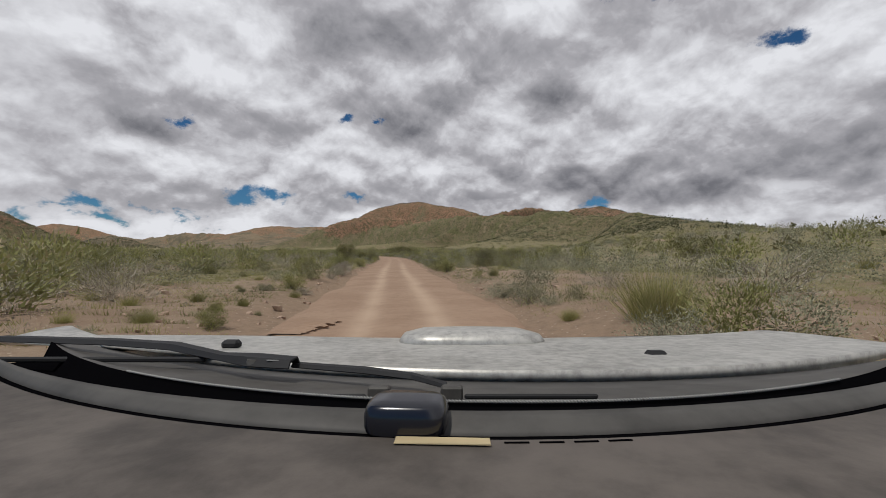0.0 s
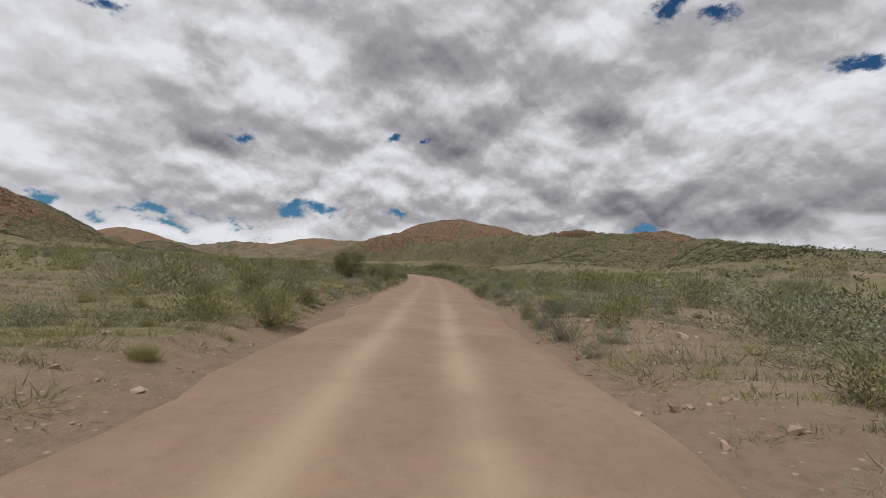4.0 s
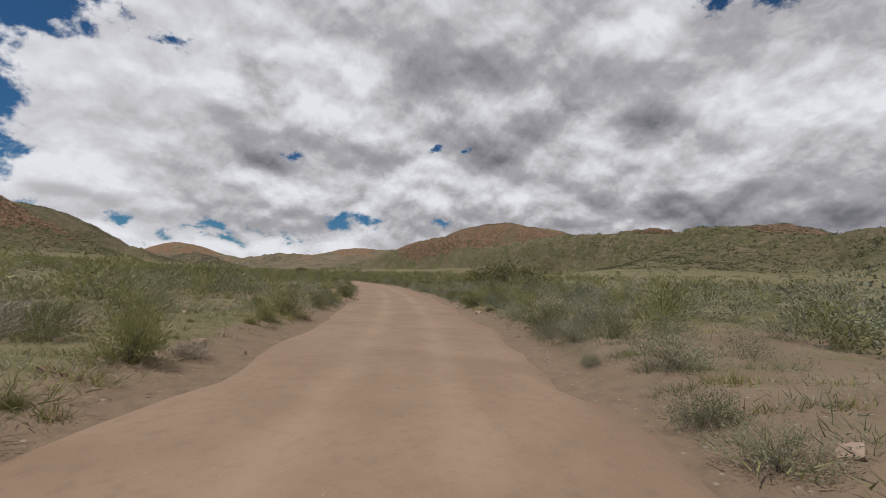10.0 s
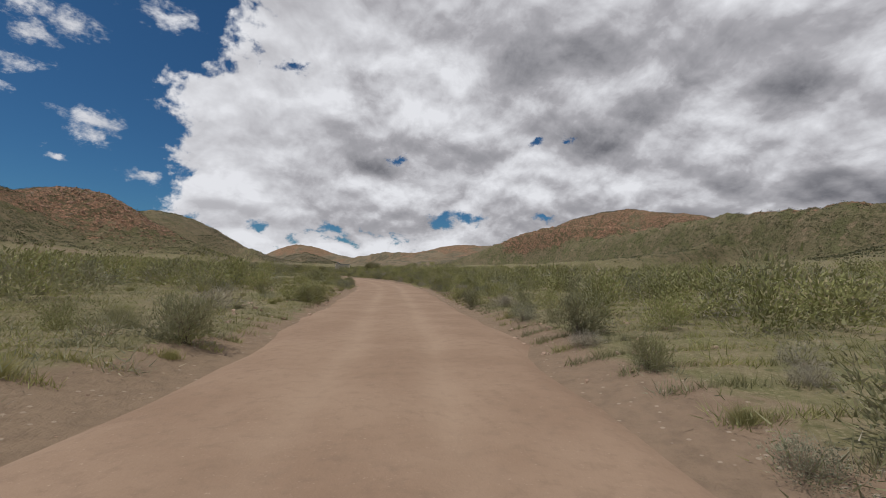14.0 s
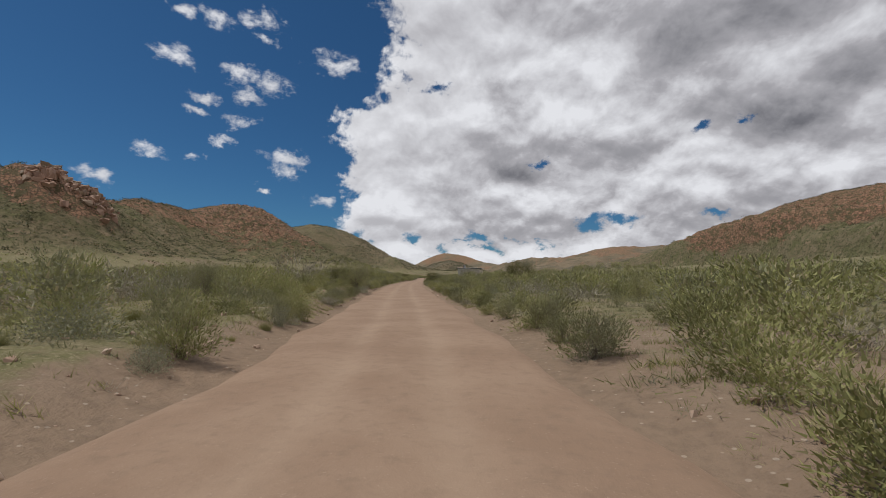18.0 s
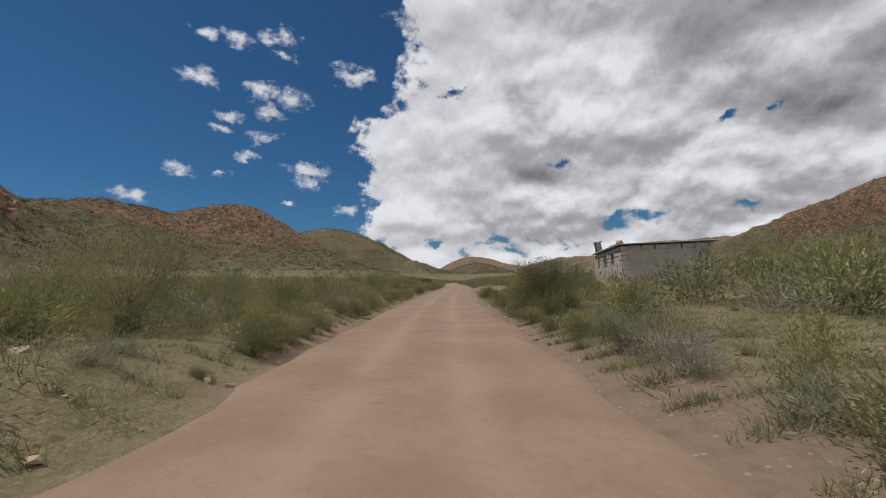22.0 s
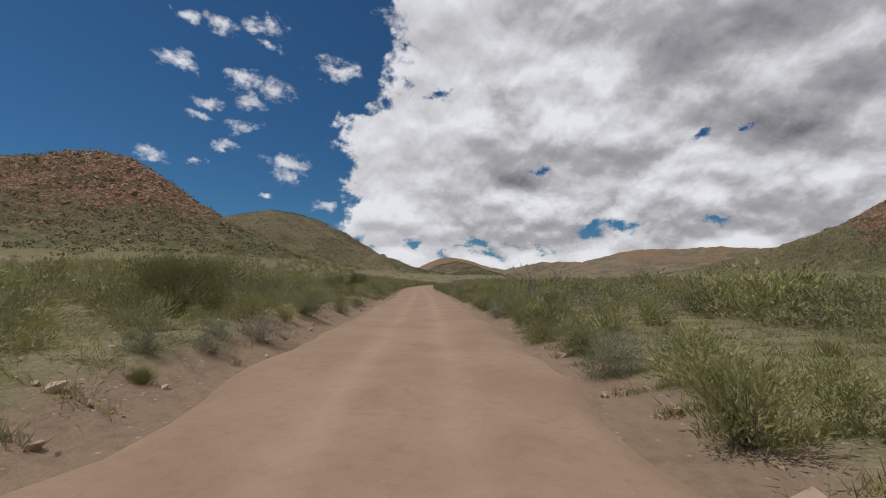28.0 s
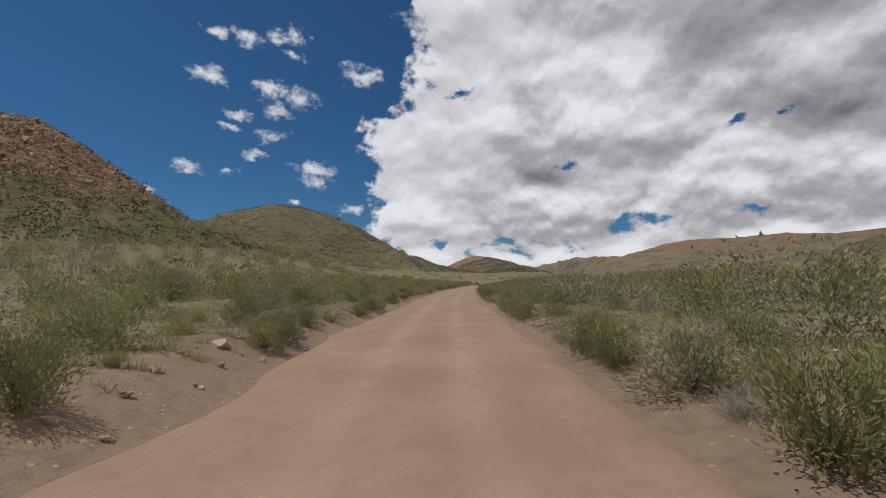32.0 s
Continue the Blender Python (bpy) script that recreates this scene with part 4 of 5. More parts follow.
def build_stones():
    shapes = stone_shapes(6, 300)
    r = np.random.default_rng(31)
    # rubble along both edges of the track
    n = 18000
    j = r.integers(70, len(TRACK) - 90, n)
    tang = np.gradient(TRACK, axis=0)[j]
    tang /= np.linalg.norm(tang, axis=1, keepdims=True)
    off = np.sign(r.uniform(-1, 1, n)) * (2.9 + np.abs(r.normal(0, 2.2, n)))
    x, y = TRACK[j, 0] + tang[:, 1] * off, TRACK[j, 1] - tang[:, 0] * off
    ok = (fbm(x, y, 7, 3, 201) + 0.2 * ((y > 218) & (off < 0) & (off > -5)) > r.uniform(-0.3, 0.35, n))
    x, y = x[ok], y[ok]
    z = ground_z(x, y)
    joined_stones("gravel", x, y, z, 0.014 + 0.085 * r.uniform(0, 1, len(x)) ** 3.5, shapes[:3], MAT_STONE,
                  "small pale stones along the edges of the dirt road", "gravel", 5)
    # single larger stones
    meshes = []
    for co, fa in shapes:
        me = facets(fast_mesh("stone", co, fa))
        me.materials.append(MAT_STONE)
        meshes.append(me)
    n = 230
    j = r.integers(92, len(TRACK) - 170, n)
    tang = np.gradient(TRACK, axis=0)[j]
    tang /= np.linalg.norm(tang, axis=1, keepdims=True)
    off = np.sign(r.uniform(-1, 1, n)) * (3.3 + np.abs(r.normal(0, 2.2, n)))
    x, y = TRACK[j, 0] + tang[:, 1] * off, TRACK[j, 1] - tang[:, 0] * off
    z = ground_z(x, y)
    for a, b, c in zip(x, y, z):
        s = r.uniform(0.07, 0.2)
        ob = new("stone", meshes[int(r.integers(0, 6))])
        ob.matrix_basis = pose(a, b, c + s * 0.2, 0, 0, r.uniform(0, 360)) @ Matrix.Diagonal((s, s, s, 1))
        tagged(ob, "pale brown stone half sunk in the sand beside the track", "stone", "stones beside the track")
    # outcrops and scree on the hills
    rocks = stone_shapes(8, 500, 0.35, 0.8)
    n = 60000
    x, y = r.uniform(-270, 630, n), r.uniform(90, 900, n)
    d, side = track_distance(x, y)
    z, cover, rock, slope, dirt = land(x, y, (d, side))
    ok = (d > 75) & (rock + fbm(x, y, 12, 4, 211) * 0.9 > r.uniform(0.45, 1.05, n))
    i = np.where(ok)[0][:14000]
    size = 0.2 + 1.2 * r.uniform(0, 1, len(i)) ** 4
    joined_stones("boulders", x[i], y[i], ground_z(x[i], y[i]), size, rocks, MAT_ROCK, "broken red-brown boulders and scree on the hillsides", "rocks", 9, 0.0)
    # the craggy tops
    for cx, cy, w, h, count in ((-121, 352, 6.3, 7, 520), (-111, 361, 4.8, 5.5, 300), (-185, 475, 13, 3, 100), (-150, 515, 30, 1.5, 700), (-115, 505, 24, 1.5, 420), (450, 720, 45, 6, 200), (440, 790, 60, 4, 240), (440, 440, 45, 3, 150)):
        x, y = r.normal(cx, w * 0.6, count), r.normal(cy, w * 0.6, count)
        z = ground_z(x, y)
        lift = h * np.minimum(2.4 * np.exp(-(((x - cx) / w) ** 2 + ((y - cy) / w) ** 2) * 2.5), 1.0) * r.uniform(0.0, 0.4, count)
        joined_stones("crag", x, y, z + lift, 0.2 + (2.4 if h in (7, 5.5) else 1.2) * r.uniform(0, 1, count) ** (2.5 if h in (7, 5.5) else 4.5), rocks, MAT_ROCK, "weathered red rock crag on the ridge", "crag", int(cx) + 700, -0.1)


build_stones()


# ---------------------------------------------------------------- the ruin beside the track
def box_mesh(name, lo, hi, bevel=0.0, jitter=0.0, seed=0):
    bm = bmesh.new()
    bmesh.ops.create_cube(bm, size=1.0)
    for v in bm.verts:
        v.co = Vector([lo[k] + (v.co[k] + 0.5) * (hi[k] - lo[k]) for k in range(3)])
    if bevel:
        bmesh.ops.bevel(bm, geom=list(bm.edges), offset=bevel, segments=1, affect="EDGES")
    if jitter:
        r = random.Random(seed)
        for v in bm.verts:
            v.co += Vector([r.uniform(-jitter, jitter) for _ in range(3)])
    me = bpy.data.meshes.new(name)
    bm.to_mesh(me)
    bm.free()
    return me


MAT_PLASTER = plain("mud_plaster", (0.52, 0.46, 0.375), 0.95, grain=3.0, amount=0.6, dark=0.65, relief=0.03)
MAT_BLOCK = leaf_material("pale_block", (0.44, 0.39, 0.32), (0.56, 0.51, 0.43))
MAT_ZINC = plain("weathered_zinc", (0.33, 0.34, 0.35), 0.55, 0.6, grain=5.0, amount=0.6, dark=0.55)
MAT_RUST = plain("rusty_tin", (0.16, 0.12, 0.10), 0.8, 0.2, grain=14.0, amount=0.7)
MAT_POST = plain("grey_wood", (0.27, 0.235, 0.19), 0.9, grain=18.0, amount=0.6, relief=0.01)

HOUSE = (55.35, 295.47, 57.80, 301.17, 0.66, 2.06)    # x, y, x, y, foot, top before its scale
HOUSE_SCALE = 1.79


def build_house():
    x0, y0, x1, y1, z0, z1 = HOUSE
    t = 0.22
    base = new("ruined_house")
    base.location, base.scale = (x0, y0, z0), (HOUSE_SCALE,) * 3
    tagged(base, "low roadside stone-block hut with mud plaster and a tin roof", "hut")
    w, d, h = x1 - x0, y1 - y0, z1 - z0

    def piece(name, lo, hi, mat, label="", bevel=0.0, jitter=0.0, parent=base):
        return part(name, box_mesh(name, lo, hi, bevel, jitter, len(bpy.data.objects)), mat, parent, label)

    mid = h - 0.72                      # plaster below, bare block courses above
    side = piece("wall", (0, 0, 0), (t, d, mid), MAT_PLASTER, "crumbling mud-plastered lower wall")
    piece("wall", (t, 0, 0), (w, t, h - 0.16), MAT_PLASTER, "crumbling mud-plastered end wall")
    piece("wall", (w - t, t, 0), (w, d, h - 0.16), MAT_PLASTER)
    piece("wall", (t, d - t, 0), (w - t, d, h - 0.16), MAT_PLASTER)
    r = random.Random(5)
    # block courses with two small window holes
    holes = ((1.15, 1.75, 0.16, 0.46), (2.55, 3.35, 0.18, 0.50), (4.35, 4.80, 0.20, 0.45))
    course, length = 0.14, 0.34
    upper = piece("wall", (0.03, 0.0, mid), (0.06, 0.02, mid + 0.02), MAT_BLOCK, "bare pale block courses with window holes")
    for k in range(5):
        z = mid + k * course
        y = -0.02 - (0.17 if k % 2 else 0.0)
        while y < d:
            a, b = max(y, 0.0), min(y + length - 0.015, d)
            y += length
            if b - a < 0.05:
                continue
            spans = [(a, b)]
            for ha, hb, lo, hi in holes:
                if mid + lo < z + course and mid + hi > z:
                    spans = [s for p, q in spans for s in ((p, min(q, ha)), (max(p, hb), q)) if s[1] - s[0] > 0.04]
            for p, q in spans:
                o = r.uniform(-0.012, 0.012)
                part("block", box_mesh("block", (o, p, z), (t + o, q, z + course - 0.012), 0.008, 0.006, r.randrange(9999)), MAT_BLOCK, upper)
    # pale blocks showing along the top of the end wall
    for k in range(7):
        a = t + 0.02 + k * 0.35
        part("block", box_mesh("block", (a, 0.0, h - 0.16), (min(a + 0.33, w), t, h - 0.02), 0.01, 0.008, k), MAT_BLOCK, upper)
    roof = piece("roof", (-0.10, -0.12, h), (w + 0.12, d + 0.12, h + 0.035), MAT_ZINC, "flat weathered tin roof sheet", 0.008, 0.006)
    for k in range(9):
        y = 0.2 + k * 0.6
        part("rib", box_mesh("rib", (-0.10, y, h + 0.036), (w + 0.12, y + 0.05, h + 0.06), 0.01), MAT_ZINC, roof)
    for k in range(12):
        me = facets(fast_mesh("weight_stone", *stone_shapes(1, 900 + k)[0]))
        me.materials.append(MAT_STONE)
        s = new("weight_stone", me)
        s.parent = roof
        s.matrix_basis = pose(r.uniform(0.0, 0.25) if k < 7 else r.uniform(0.3, w - 0.2), 0.1 + k * 0.45, h + 0.11) @ Matrix.Diagonal((0.13, 0.11, 0.08, 1))
    # a tin chimney pot that leans
    pot = piece("chimney", (0, 0, 0), (0.24, 0.24, 0.46), MAT_ZINC, "leaning square tin chimney with a cap", 0.012)
    pot.matrix_basis = pose(0.06, d - 0.42, h + 0.03, 3, -8, 4)
    part("cap", box_mesh("cap", (-0.04, -0.04, 0.47), (0.28, 0.28, 0.50), 0.006), MAT_RUST, pot)
    part("post", box_mesh("post", (-0.02, -0.02, 0.0), (0.03, 0.03, 0.47), 0.004), MAT_RUST, pot)
    return side


build_house()


def fence_post(x, y, h, lean):
    bm = bmesh.new()
    bmesh.ops.create_cone(bm, cap_ends=True, segments=9, radius1=0.075, radius2=0.06, depth=h)
    r = random.Random(int(x * 10))
    for v in bm.verts:
        v.co += Vector((r.uniform(-0.01, 0.01), r.uniform(-0.01, 0.01), h / 2 + (r.uniform(-0.03, 0.03) if v.co.z > 0 else -0.15)))
    me = bpy.data.meshes.new("fence_post")
    bm.to_mesh(me)
    bm.free()
    me.materials.append(MAT_POST)
    ob = new("fence_post", me)
    ob.matrix_basis = pose(x, y, float(ground_z(x, y)), lean, lean * 0.5, 0)
    tagged(ob, "weathered grey wooden fence post among the shrubs", "post", "fence posts")


for _p in ((66.8, 357.4, 1.9, 2), (63.5, 361.7, 1.7, -3), (57.8, 309.3, 1.5, 3), (77.8, 279.6, 1.6, 1)):
    fence_post(*_p)


def build_rock_pile():
    r = np.random.default_rng(61)
    for k, (co, fa) in enumerate(stone_shapes(14, 640, 0.3, 0.7)):
        me = facets(fast_mesh("rock", co, fa))
        me.materials.append(MAT_ROCK)
        s = 2.0 if k == 0 else r.uniform(0.35, 0.85)
        x, y = (76.0, 361.4) if k == 0 else (63.9 + r.normal(0, 2.4), 356.1 + r.normal(0, 2.0))
        ob = new("rock", me)
        ob.matrix_basis = pose(x, y, float(ground_z(x, y)) + s * 0.25, 0, 0, r.uniform(0, 360)) @ Matrix.Diagonal((s, s, s, 1))
        tagged(ob, "large red boulder on the bank" if k == 0 else "broken red rock in a heap beside the turn-off", "rock", "rocks by the turn-off")


build_rock_pile()


def build_ledges():
    """Places where rain has cut a ragged step along the edge of the road."""
    for k, (x0, y0, x1, y1) in enumerate(LEDGES):
        r = random.Random(70 + k)
        n = 46
        ux, uy = x1 - x0, y1 - y0
        size = math.hypot(ux, uy)
        px, py = -uy / size, ux / size
        co, wander = [], 0.0
        for i in range(n + 1):
            t = i / n
            wander = wander * 0.8 + r.uniform(-0.09, 0.09)
            h = 0.06 * math.sin(math.pi * t) ** 0.5 * r.uniform(0.6, 1.1) + 0.01
            bx, by = x0 + ux * t + px * wander, y0 + uy * t + py * wander
            for off, z in ((-0.02, -0.02), (0.03, h * 0.5), (-0.025, h), (0.10, h + 0.012), (0.55, h * 0.35), (0.9, -0.04)):
                co.append((bx + px * off, by + py * off, z + 0.03 + r.uniform(-0.008, 0.008)))
        fa = [(6 * i + j, 6 * i + j + 1, 6 * i + j + 7, 6 * i + j + 6) for i in range(n) for j in range(5)]
        me = fast_mesh("eroded_edge", co, fa)
        facets(me)
        me.materials.append(MAT_ROAD)
        set_attr(me, "rut", np.zeros(len(co)))
        tagged(new("eroded_edge", me), "ragged rain-cut step along the dirt road edge", "road edge", kind="structure")


LEDGES = [(0.04, 9.17, 1.16, 10.14), (52.79, 246.38, 51.66, 250.87), (20.12, 398.88, 19.58, 403.63)]
build_ledges()


# ---------------------------------------------------------------- the car, standing where the drive begins
MAT_DASH = plain("dusty_dashboard", (0.112, 0.096, 0.084), 0.72, grain=9.0, amount=1.0, dark=0.40, relief=0.002)
# near-black colour for the shade inside the dashboard's gap, groove and slots
MAT_GAP_SHADE = plain("shade_black", (0.0025, 0.0025, 0.003), 1.0, spec=0.0, grain=20.0, amount=0.3)
MAT_TRIM = plain("grey_trim", (0.070, 0.066, 0.060), 0.6, grain=12.0, amount=0.8, dark=0.45)
MAT_BLACK = plain("black_rubber", (0.012, 0.012, 0.013), 0.7, grain=20.0, amount=0.3)
MAT_GLOSS = plain("black_plastic", (0.010, 0.011, 0.016), 0.22, spec=0.6, grain=3.0, amount=0.2)
MAT_PAINT = plain("dusty_silver_paint", (0.46, 0.45, 0.42), 0.42, 0.35, grain=26.0, amount=1.0, dark=0.5)
MAT_TAPE = plain("yellowed_tape", (0.42, 0.34, 0.20), 0.8, grain=12.0)
MAT_CORD = plain("pale_cord", (0.30, 0.30, 0.29), 0.8, grain=30.0)
MAT_STEEL = plain("worn_steel", (0.30, 0.30, 0.30), 0.45, 0.7, grain=20.0)

CAR_TILT = 3.9                                     # the eye looks this much higher than the car's level
car_frame = seat(*PATH[0][1:]) @ pose(0, 0, 0, -90 - CAR_TILT)
car = new("pickup_truck")
CAR_SIZE = 0.55                                    # the eye sits close over the dashboard
car.matrix_basis = car_frame @ Matrix.Diagonal((CAR_SIZE, CAR_SIZE, CAR_SIZE, 1))
tagged(car, "dusty silver off-road pickup with black wipers and a worn dashboard", "car")


def bow(x, curve):
    """Point x to the right on a bowed line: distance ahead, its bow, height, its fall, its middle."""
    f, c, z, b, mid = curve
    return Vector((x, f + c * (x - mid) ** 2, z + b * x * x))


def skin(name, curves, half, mat, parent=None, label="", cols=48, thick=0.006, shift=0.0):
    """A sheet through bowed cross lines, with a thickness."""
    co = [bow(shift - half + 2 * half * i / cols, c) for c in curves for i in range(cols + 1)]
    n = cols + 1
    fa = [(j * n + i, j * n + i + 1, (j + 1) * n + i + 1, (j + 1) * n + i) for j in range(len(curves) - 1) for i in range(cols)]
    me = bpy.data.meshes.new(name)
    me.from_pydata([v[:] for v in co], [], fa)
    smooth(me)
    ob = part(name, me, mat, parent or car, label)
    m = ob.modifiers.new("thickness", "SOLIDIFY")
    m.thickness, m.offset = thick, -1.0
    return ob


def blend(a, b, t):
    return tuple(p + (q - p) * t for p, q in zip(a, b))


GROOVE, SHELF, CORD = (0.452, 0.40, -0.166, 0.0, 0.06), (0.492, 0.375, -0.155, 0.0, 0.06), (0.605, 0.387, -0.178, 0.0, 0.11)
REAR, NOSE = (0.976, 0.243, -0.216, 0.0, 0.24), (1.979, -0.052, -0.272, 0.0, -1.66)


def build_car():
    dash = skin("dashboard", [(0.10, 0.25, -0.24, 0.0, 0.06), (0.17, 0.3, -0.190, 0.0, 0.06), (0.24, 0.36, -0.173, 0.0, 0.06), (0.33, 0.39, -0.170, 0.0, 0.06),
                              (GROOVE[0] - 0.012, 0.40, -0.168, 0.0, 0.06), (GROOVE[0] - 0.009, 0.40, -0.170, 0.0, 0.06), (GROOVE[0] - 0.008, 0.40, -0.19, 0.0, 0.06)], 1.0, MAT_DASH,
                label="grey-brown dusty dashboard top with stains")
    # almost flush black strip, the groove's shade put into its colour
    skin("groove", [(GROOVE[0] - 0.008, 0.40, -0.1705, 0.0, 0.06), (GROOVE[0] + 0.002, 0.40, -0.1700, 0.0, 0.06)], 1.0, MAT_GAP_SHADE, dash, "black strip painted as the shade in the dashboard groove")
    skin("shelf", [(GROOVE[0] + 0.002, GROOVE[1], -0.190, 0.0, 0.06), (GROOVE[0] + 0.004, GROOVE[1], -0.170, 0.0, 0.06), (GROOVE[0] + 0.008, GROOVE[1], -0.165, 0.0, 0.06), blend(GROOVE, SHELF, 0.6),
                   SHELF, (SHELF[0] + 0.010, SHELF[1], -0.175, 0.0, 0.06)], 1.05, MAT_TRIM, dash, "grey defroster shelf along the windscreen")
    # vent slots as thin black bars, coloured like the shade inside them
    for k in range(4):
        x = 0.075 + 0.036 * k
        p = bow(x, GROOVE)
        v = part("vent_slot", box_mesh("vent_slot", (-0.013, -0.0015, 0.0), (0.013, 0.0015, 0.0015), 0.0005), MAT_GAP_SHADE, dash)
        v.matrix_basis = pose(p.x, p.y - 0.020, -0.1685, 0, 0, math.degrees(math.atan(0.8 * (x - 0.06))))
    # black sheet added to stand for the shade below the windscreen
    skin("gap_shade", [(SHELF[0] - 0.02, SHELF[1], -0.21, 0.0, 0.06), (CORD[0] - 0.02, CORD[1], -0.225, 0.0, 0.11), (CORD[0] + 0.004, CORD[1], -0.181, 0.0, 0.11)], 1.1, MAT_GAP_SHADE, label="black sheet painted as the shaded gap under the glass")
    # a twisted pale cord along the foot of the glass
    turns = 260
    me_c = bpy.data.meshes.new("cord")
    bm = bmesh.new()
    for k in range(turns):
        x = -0.6 + 1.3 * k / turns
        p = bow(x, CORD)
        m = Matrix.Translation(p) @ Euler((0.0, radians(35), 0.0)).to_matrix().to_4x4() @ Matrix.Diagonal((0.0036, 0.0018, 0.0018, 1))
        bmesh.ops.create_icosphere(bm, subdivisions=1, radius=1.0, matrix=m)
    bm.to_mesh(me_c)
    bm.free()
    part("cord", me_c, MAT_CORD, car, "pale twisted cord along the windscreen foot")
    skin("cowl", [(CORD[0] + 0.005, CORD[1], -0.182, 0.0, 0.11), (0.70, 0.34, -0.205, 0.0, 0.15), (0.84, 0.29, -0.222, 0.0, 0.2), (REAR[0] - 0.012, REAR[1], -0.240, 0.0, 0.24)], 1.2, MAT_TRIM,
         label="dark grey cowl panel under the wipers")
    bonnet = skin("bonnet", [(REAR[0], REAR[1], -0.245, 0.0, 0.24), REAR, blend(REAR, NOSE, 0.012)] + [blend(REAR, NOSE, t) for t in (0.1, 0.3, 0.5, 0.7, 0.9)] +
                  [NOSE, (NOSE[0] + 0.03, NOSE[1], -0.33, 0.0, NOSE[4])], 1.56, MAT_PAINT, label="dusty silver bonnet", shift=-0.08)
    # raised scoop
    bm = bmesh.new()
    rings = ((1.0, 0.0), (1.0, 0.012), (0.94, 0.034), (0.72, 0.050), (0.3, 0.056))
    n, all_rings = 40, []
    for s, z in rings:
        ring = []
        for k in range(n):
            a = 2 * math.pi * k / n
            cx, cy = math.copysign(abs(math.cos(a)) ** 0.55, math.cos(a)), math.copysign(abs(math.sin(a)) ** 0.6, math.sin(a))
            ring.append(bm.verts.new((0.112 + 0.285 * s * cx, 1.70 + 0.20 * s * cy, -0.259 + z - 0.012 * s * cy)))
        all_rings.append(ring)
    for a, b in zip(all_rings, all_rings[1:]):
        for k in range(n):
            bm.faces.new((a[k], a[(k + 1) % n], b[(k + 1) % n], b[k]))
    bm.faces.new(all_rings[-1])
    me = bpy.data.meshes.new("scoop")
    bm.to_mesh(me)
    bm.free()
    smooth(me)
    part("scoop", me, MAT_PAINT, bonnet, "raised dusty air scoop")
    for x, y in ((-0.727, 1.44), (0.627, 1.235)):
        nz = part("washer_nozzle", box_mesh("nozzle", (x - 0.03, y - 0.02, -0.236), (x + 0.03, y + 0.02, -0.205), 0.010), MAT_BLACK, bonnet, "black washer nozzle")
        nz.matrix_basis = pose(0, 0, -0.01)
    # wipers
    def wiper(line, width, boss):
        bm = bmesh.new()
        prev = None
        for p, w in zip(line, width):
            ring = [bm.verts.new((p[0], p[1] + dy * w, p[2] + dz * w * 0.45)) for dy, dz in ((-1, 0), (-0.6, 1), (0.6, 1), (1, 0))]
            if prev:
                for a in range(3):
                    bm.faces.new((prev[a], prev[a + 1], ring[a + 1], ring[a]))
            prev = ring
        me = bpy.data.meshes.new("wiper_arm")
        bm.to_mesh(me)
        bm.free()
        arm = part("wiper_arm", me, MAT_BLACK, car, "black wiper arm lying on the cowl")
        arm.modifiers.new("thickness", "SOLIDIFY").thickness = 0.004
        b = bpy.data.meshes.new("boss")
        bm = bmesh.new()
        bmesh.ops.create_cone(bm, cap_ends=True, segments=20, radius1=0.018, radius2=0.014, depth=0.014, matrix=Matrix.Translation(boss))
        bm.to_mesh(b)
        bm.free()
        part("boss", b, MAT_TRIM, arm)
        return arm

    left = wiper([(-1.308, 1.235, -0.187), (-0.924, 1.172, -0.187), (-0.702, 1.098, -0.187), (-0.505, 0.962, -0.187), (-0.41, 0.911, -0.187), (-0.313, 0.883, -0.187)],
                 [0.022, 0.024, 0.026, 0.020, 0.034, 0.030], (-0.40, 0.890, -0.180))
    part("blade", box_mesh("blade", (-1.15, 0.985, -0.200), (-0.56, 0.997, -0.188), 0.003), MAT_BLACK, left)
    part("maker_mark", box_mesh("mark", (-0.365, 0.868, -0.1725), (-0.325, 0.884, -0.1715), 0.0), MAT_CORD, left, "pale bar of worn print")
    right = wiper([(-0.326, 0.918, -0.195), (-0.153, 0.848, -0.192), (-0.058, 0.801, -0.192), (0.006, 0.735, -0.192)], [0.012, 0.014, 0.012, 0.010], (0.012, 0.712, -0.190))
    for x in (-0.106, 0.015):
        part("bracket", box_mesh("bracket", (x - 0.018, 0.690, -0.203), (x + 0.018, 0.710, -0.180), 0.003), MAT_TRIM, right)
        part("blade", box_mesh("blade", (x - (0.17 if x < 0 else -0.02), 0.69, -0.2), (x - 0.02 if x < 0 else x + 0.24, 0.696, -0.191), 0.003), MAT_BLACK, right)
    # lower body and wheels
    u = 1 / CAR_SIZE

    def hull(name, lo, hi, bevel, mat, label=""):
        return part(name, box_mesh(name, [v * u for v in lo], [v * u for v in hi], bevel * u), mat, car, label)

    hull("body", (-0.88, -2.6, -1.15), (0.80, 0.02, -0.42), 0.06, MAT_PAINT, "dusty silver body sides")
    hull("front_body", (-0.88, 0.025, -1.12), (0.80, 0.80, -0.22), 0.05, MAT_PAINT)
    hull("bumper", (-0.84, 0.805, -1.08), (0.76, 0.93, -0.70), 0.04, MAT_TRIM, "grey plastic bumper")
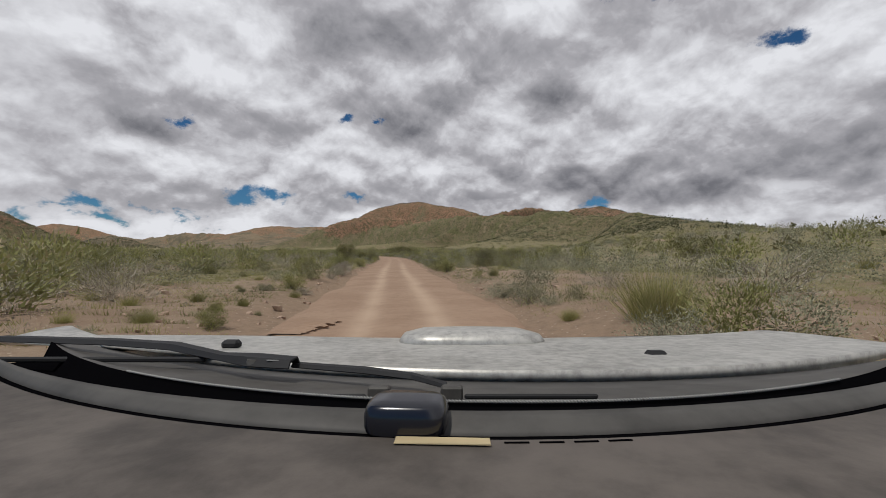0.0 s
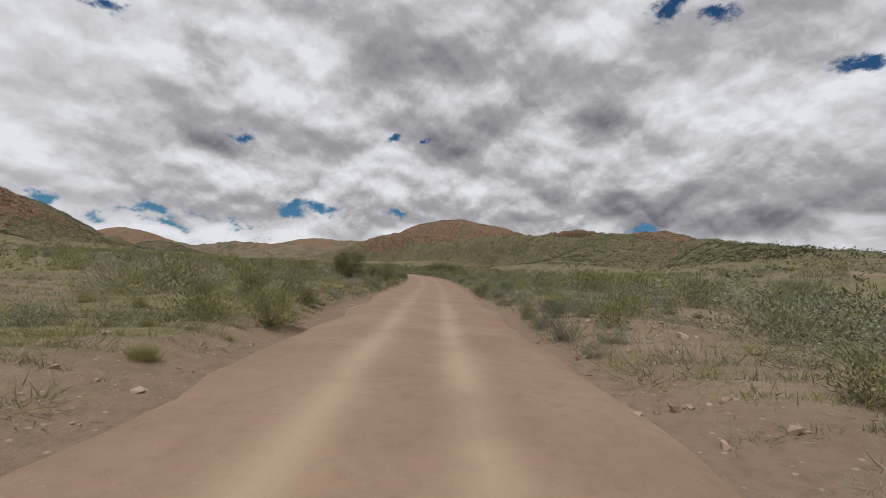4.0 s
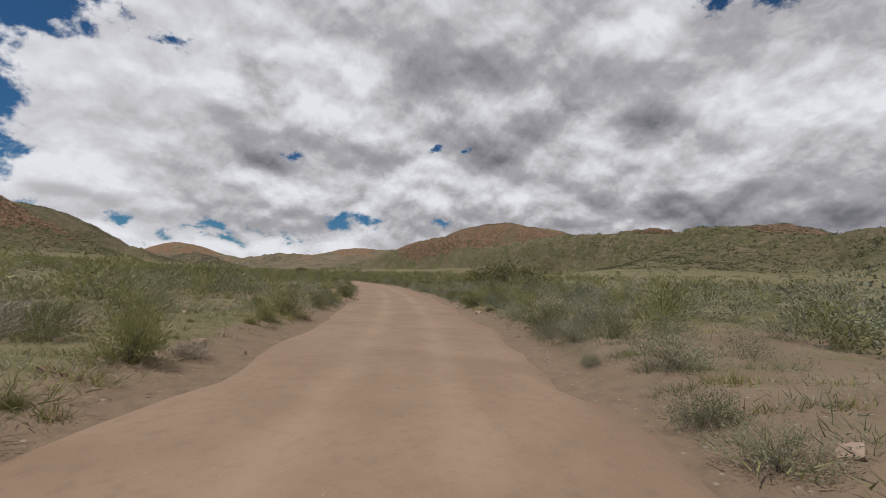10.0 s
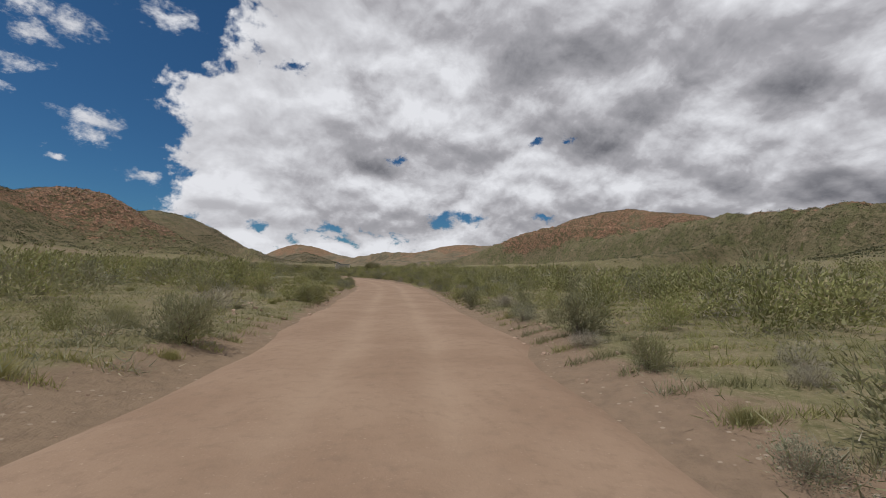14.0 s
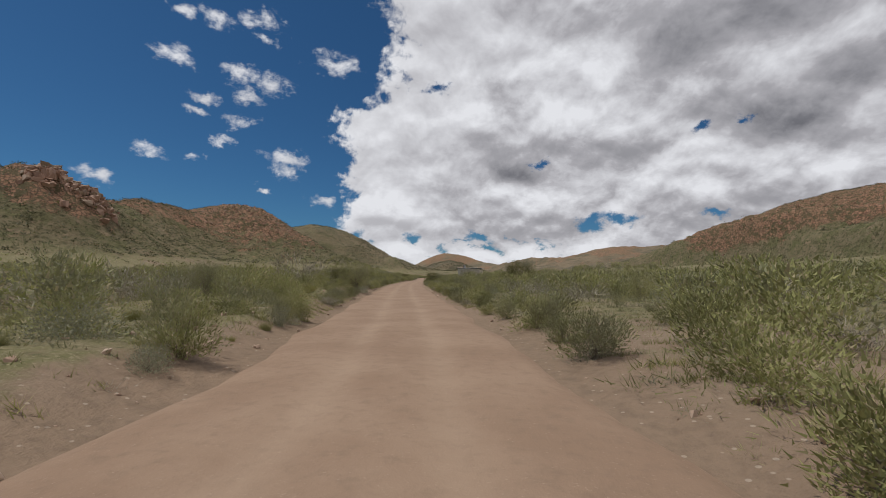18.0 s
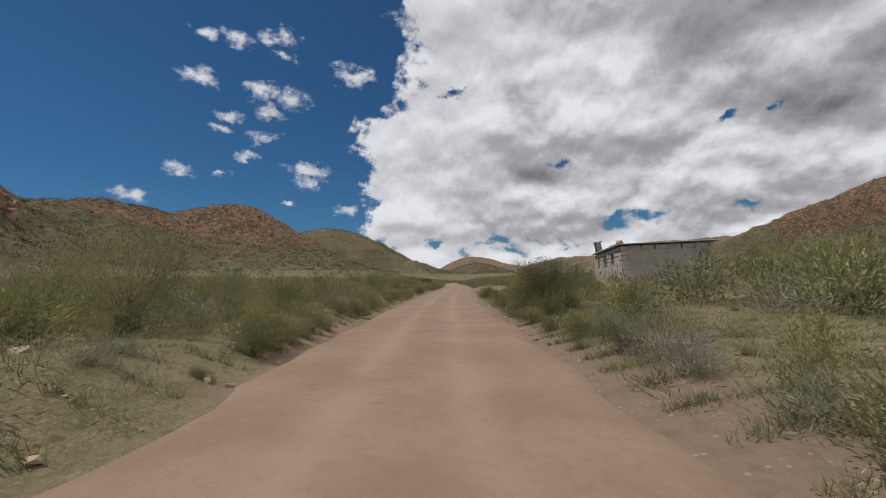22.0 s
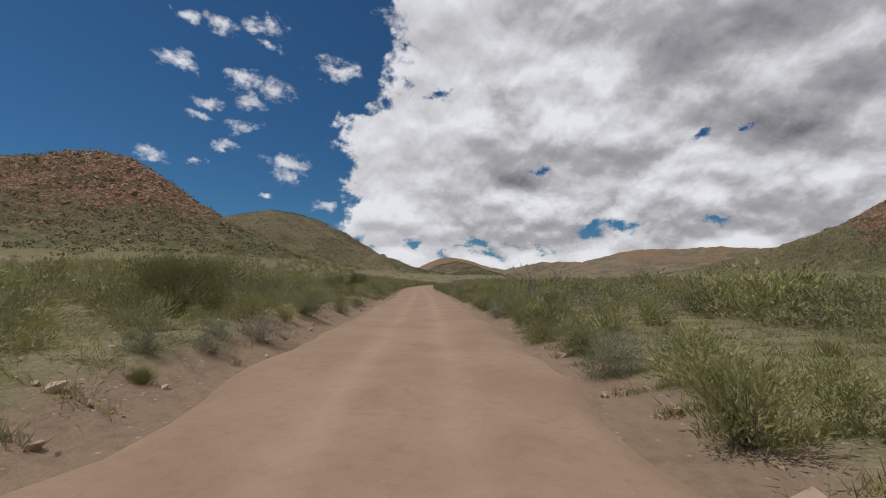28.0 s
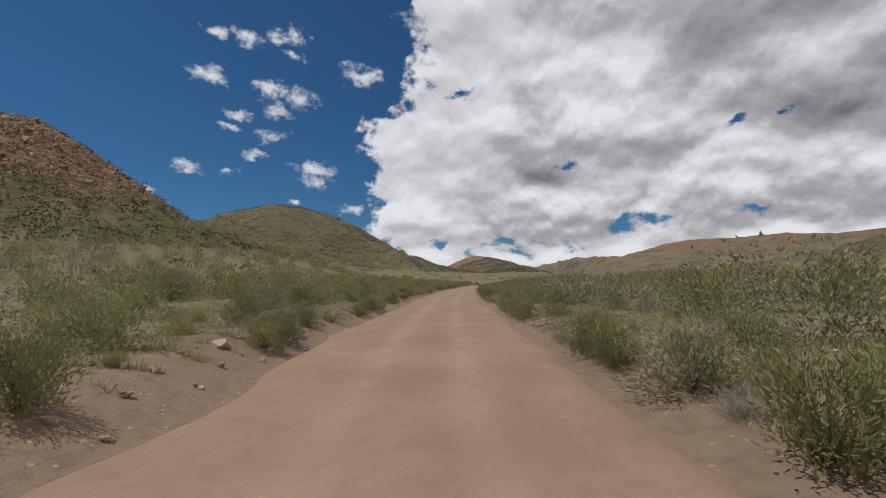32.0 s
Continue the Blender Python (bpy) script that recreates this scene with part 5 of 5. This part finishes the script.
    for x in (-0.80, 0.72):
        for y in (0.40, -2.0):
            z = -1.55 + 0.38 + 0.052 * (-y)
            bm = bmesh.new()
            bmesh.ops.create_cone(bm, cap_ends=True, segments=32, radius1=0.38 * u, radius2=0.38 * u, depth=0.24 * u, matrix=Matrix.Translation((x * u, y * u, z * u)) @ Matrix.Rotation(math.pi / 2, 4, "Y"))
            bmesh.ops.bevel(bm, geom=[e for e in bm.edges], offset=0.03 * u, segments=2, affect="EDGES")
            me = bpy.data.meshes.new("tyre")
            bm.to_mesh(me)
            bm.free()
            wheel = part("wheel", me, MAT_BLACK, car, "dusty black off-road tyre")
            me2 = bpy.data.meshes.new("rim")
            bm = bmesh.new()
            bmesh.ops.create_cone(bm, cap_ends=True, segments=24, radius1=0.20 * u, radius2=0.17 * u, depth=0.26 * u, matrix=Matrix.Translation((x * 1.01 * u, y * u, z * u)) @ Matrix.Rotation(math.pi / 2, 4, "Y"))
            bm.to_mesh(me2)
            bm.free()
            part("rim", me2, MAT_STEEL, wheel)


build_car()


def build_aerial():
    """The black puck on the dashboard, on its strip of tape."""
    bm = bmesh.new()
    n, rings = 36, []
    for s, z in ((0.96, 0.0), (1.0, 0.006), (1.0, 0.018), (0.93, 0.027), (0.80, 0.031), (0.4, 0.032)):
        ring = []
        for k in range(n):
            a = 2 * math.pi * k / n
            cx, cy = math.copysign(abs(math.cos(a)) ** 0.5, math.cos(a)), math.copysign(abs(math.sin(a)) ** 0.5, math.sin(a))
            ring.append(bm.verts.new((0.046 * s * cx, 0.033 * s * cy, z)))
        rings.append(ring)
    for a, b in zip(rings, rings[1:]):
        for k in range(n):
            bm.faces.new((a[k], a[(k + 1) % n], b[(k + 1) % n], b[k]))
    bm.faces.new(rings[-1])
    me = bpy.data.meshes.new("aerial")
    bm.to_mesh(me)
    bm.free()
    smooth(me)
    me.materials.append(MAT_GLOSS)
    puck = new("satellite_aerial", me)
    puck.matrix_basis = car.matrix_basis @ pose(-0.040, 0.476, -0.166, 2, 0, -4)
    tagged(puck, "small glossy black aerial puck stuck on the dashboard", "aerial")
    tape = new("tape_strip", box_mesh("tape_strip", (-0.045, -0.008, 0.0), (0.052, 0.008, 0.0012), 0.0, 0.0006, 3))
    tape.data.materials.append(MAT_TAPE)
    tape.matrix_basis = car.matrix_basis @ pose(-0.004, 0.432, -0.1665, 0, 0, -3)
    tagged(tape, "yellowed strip of tape on the dashboard", "tape")


build_aerial()
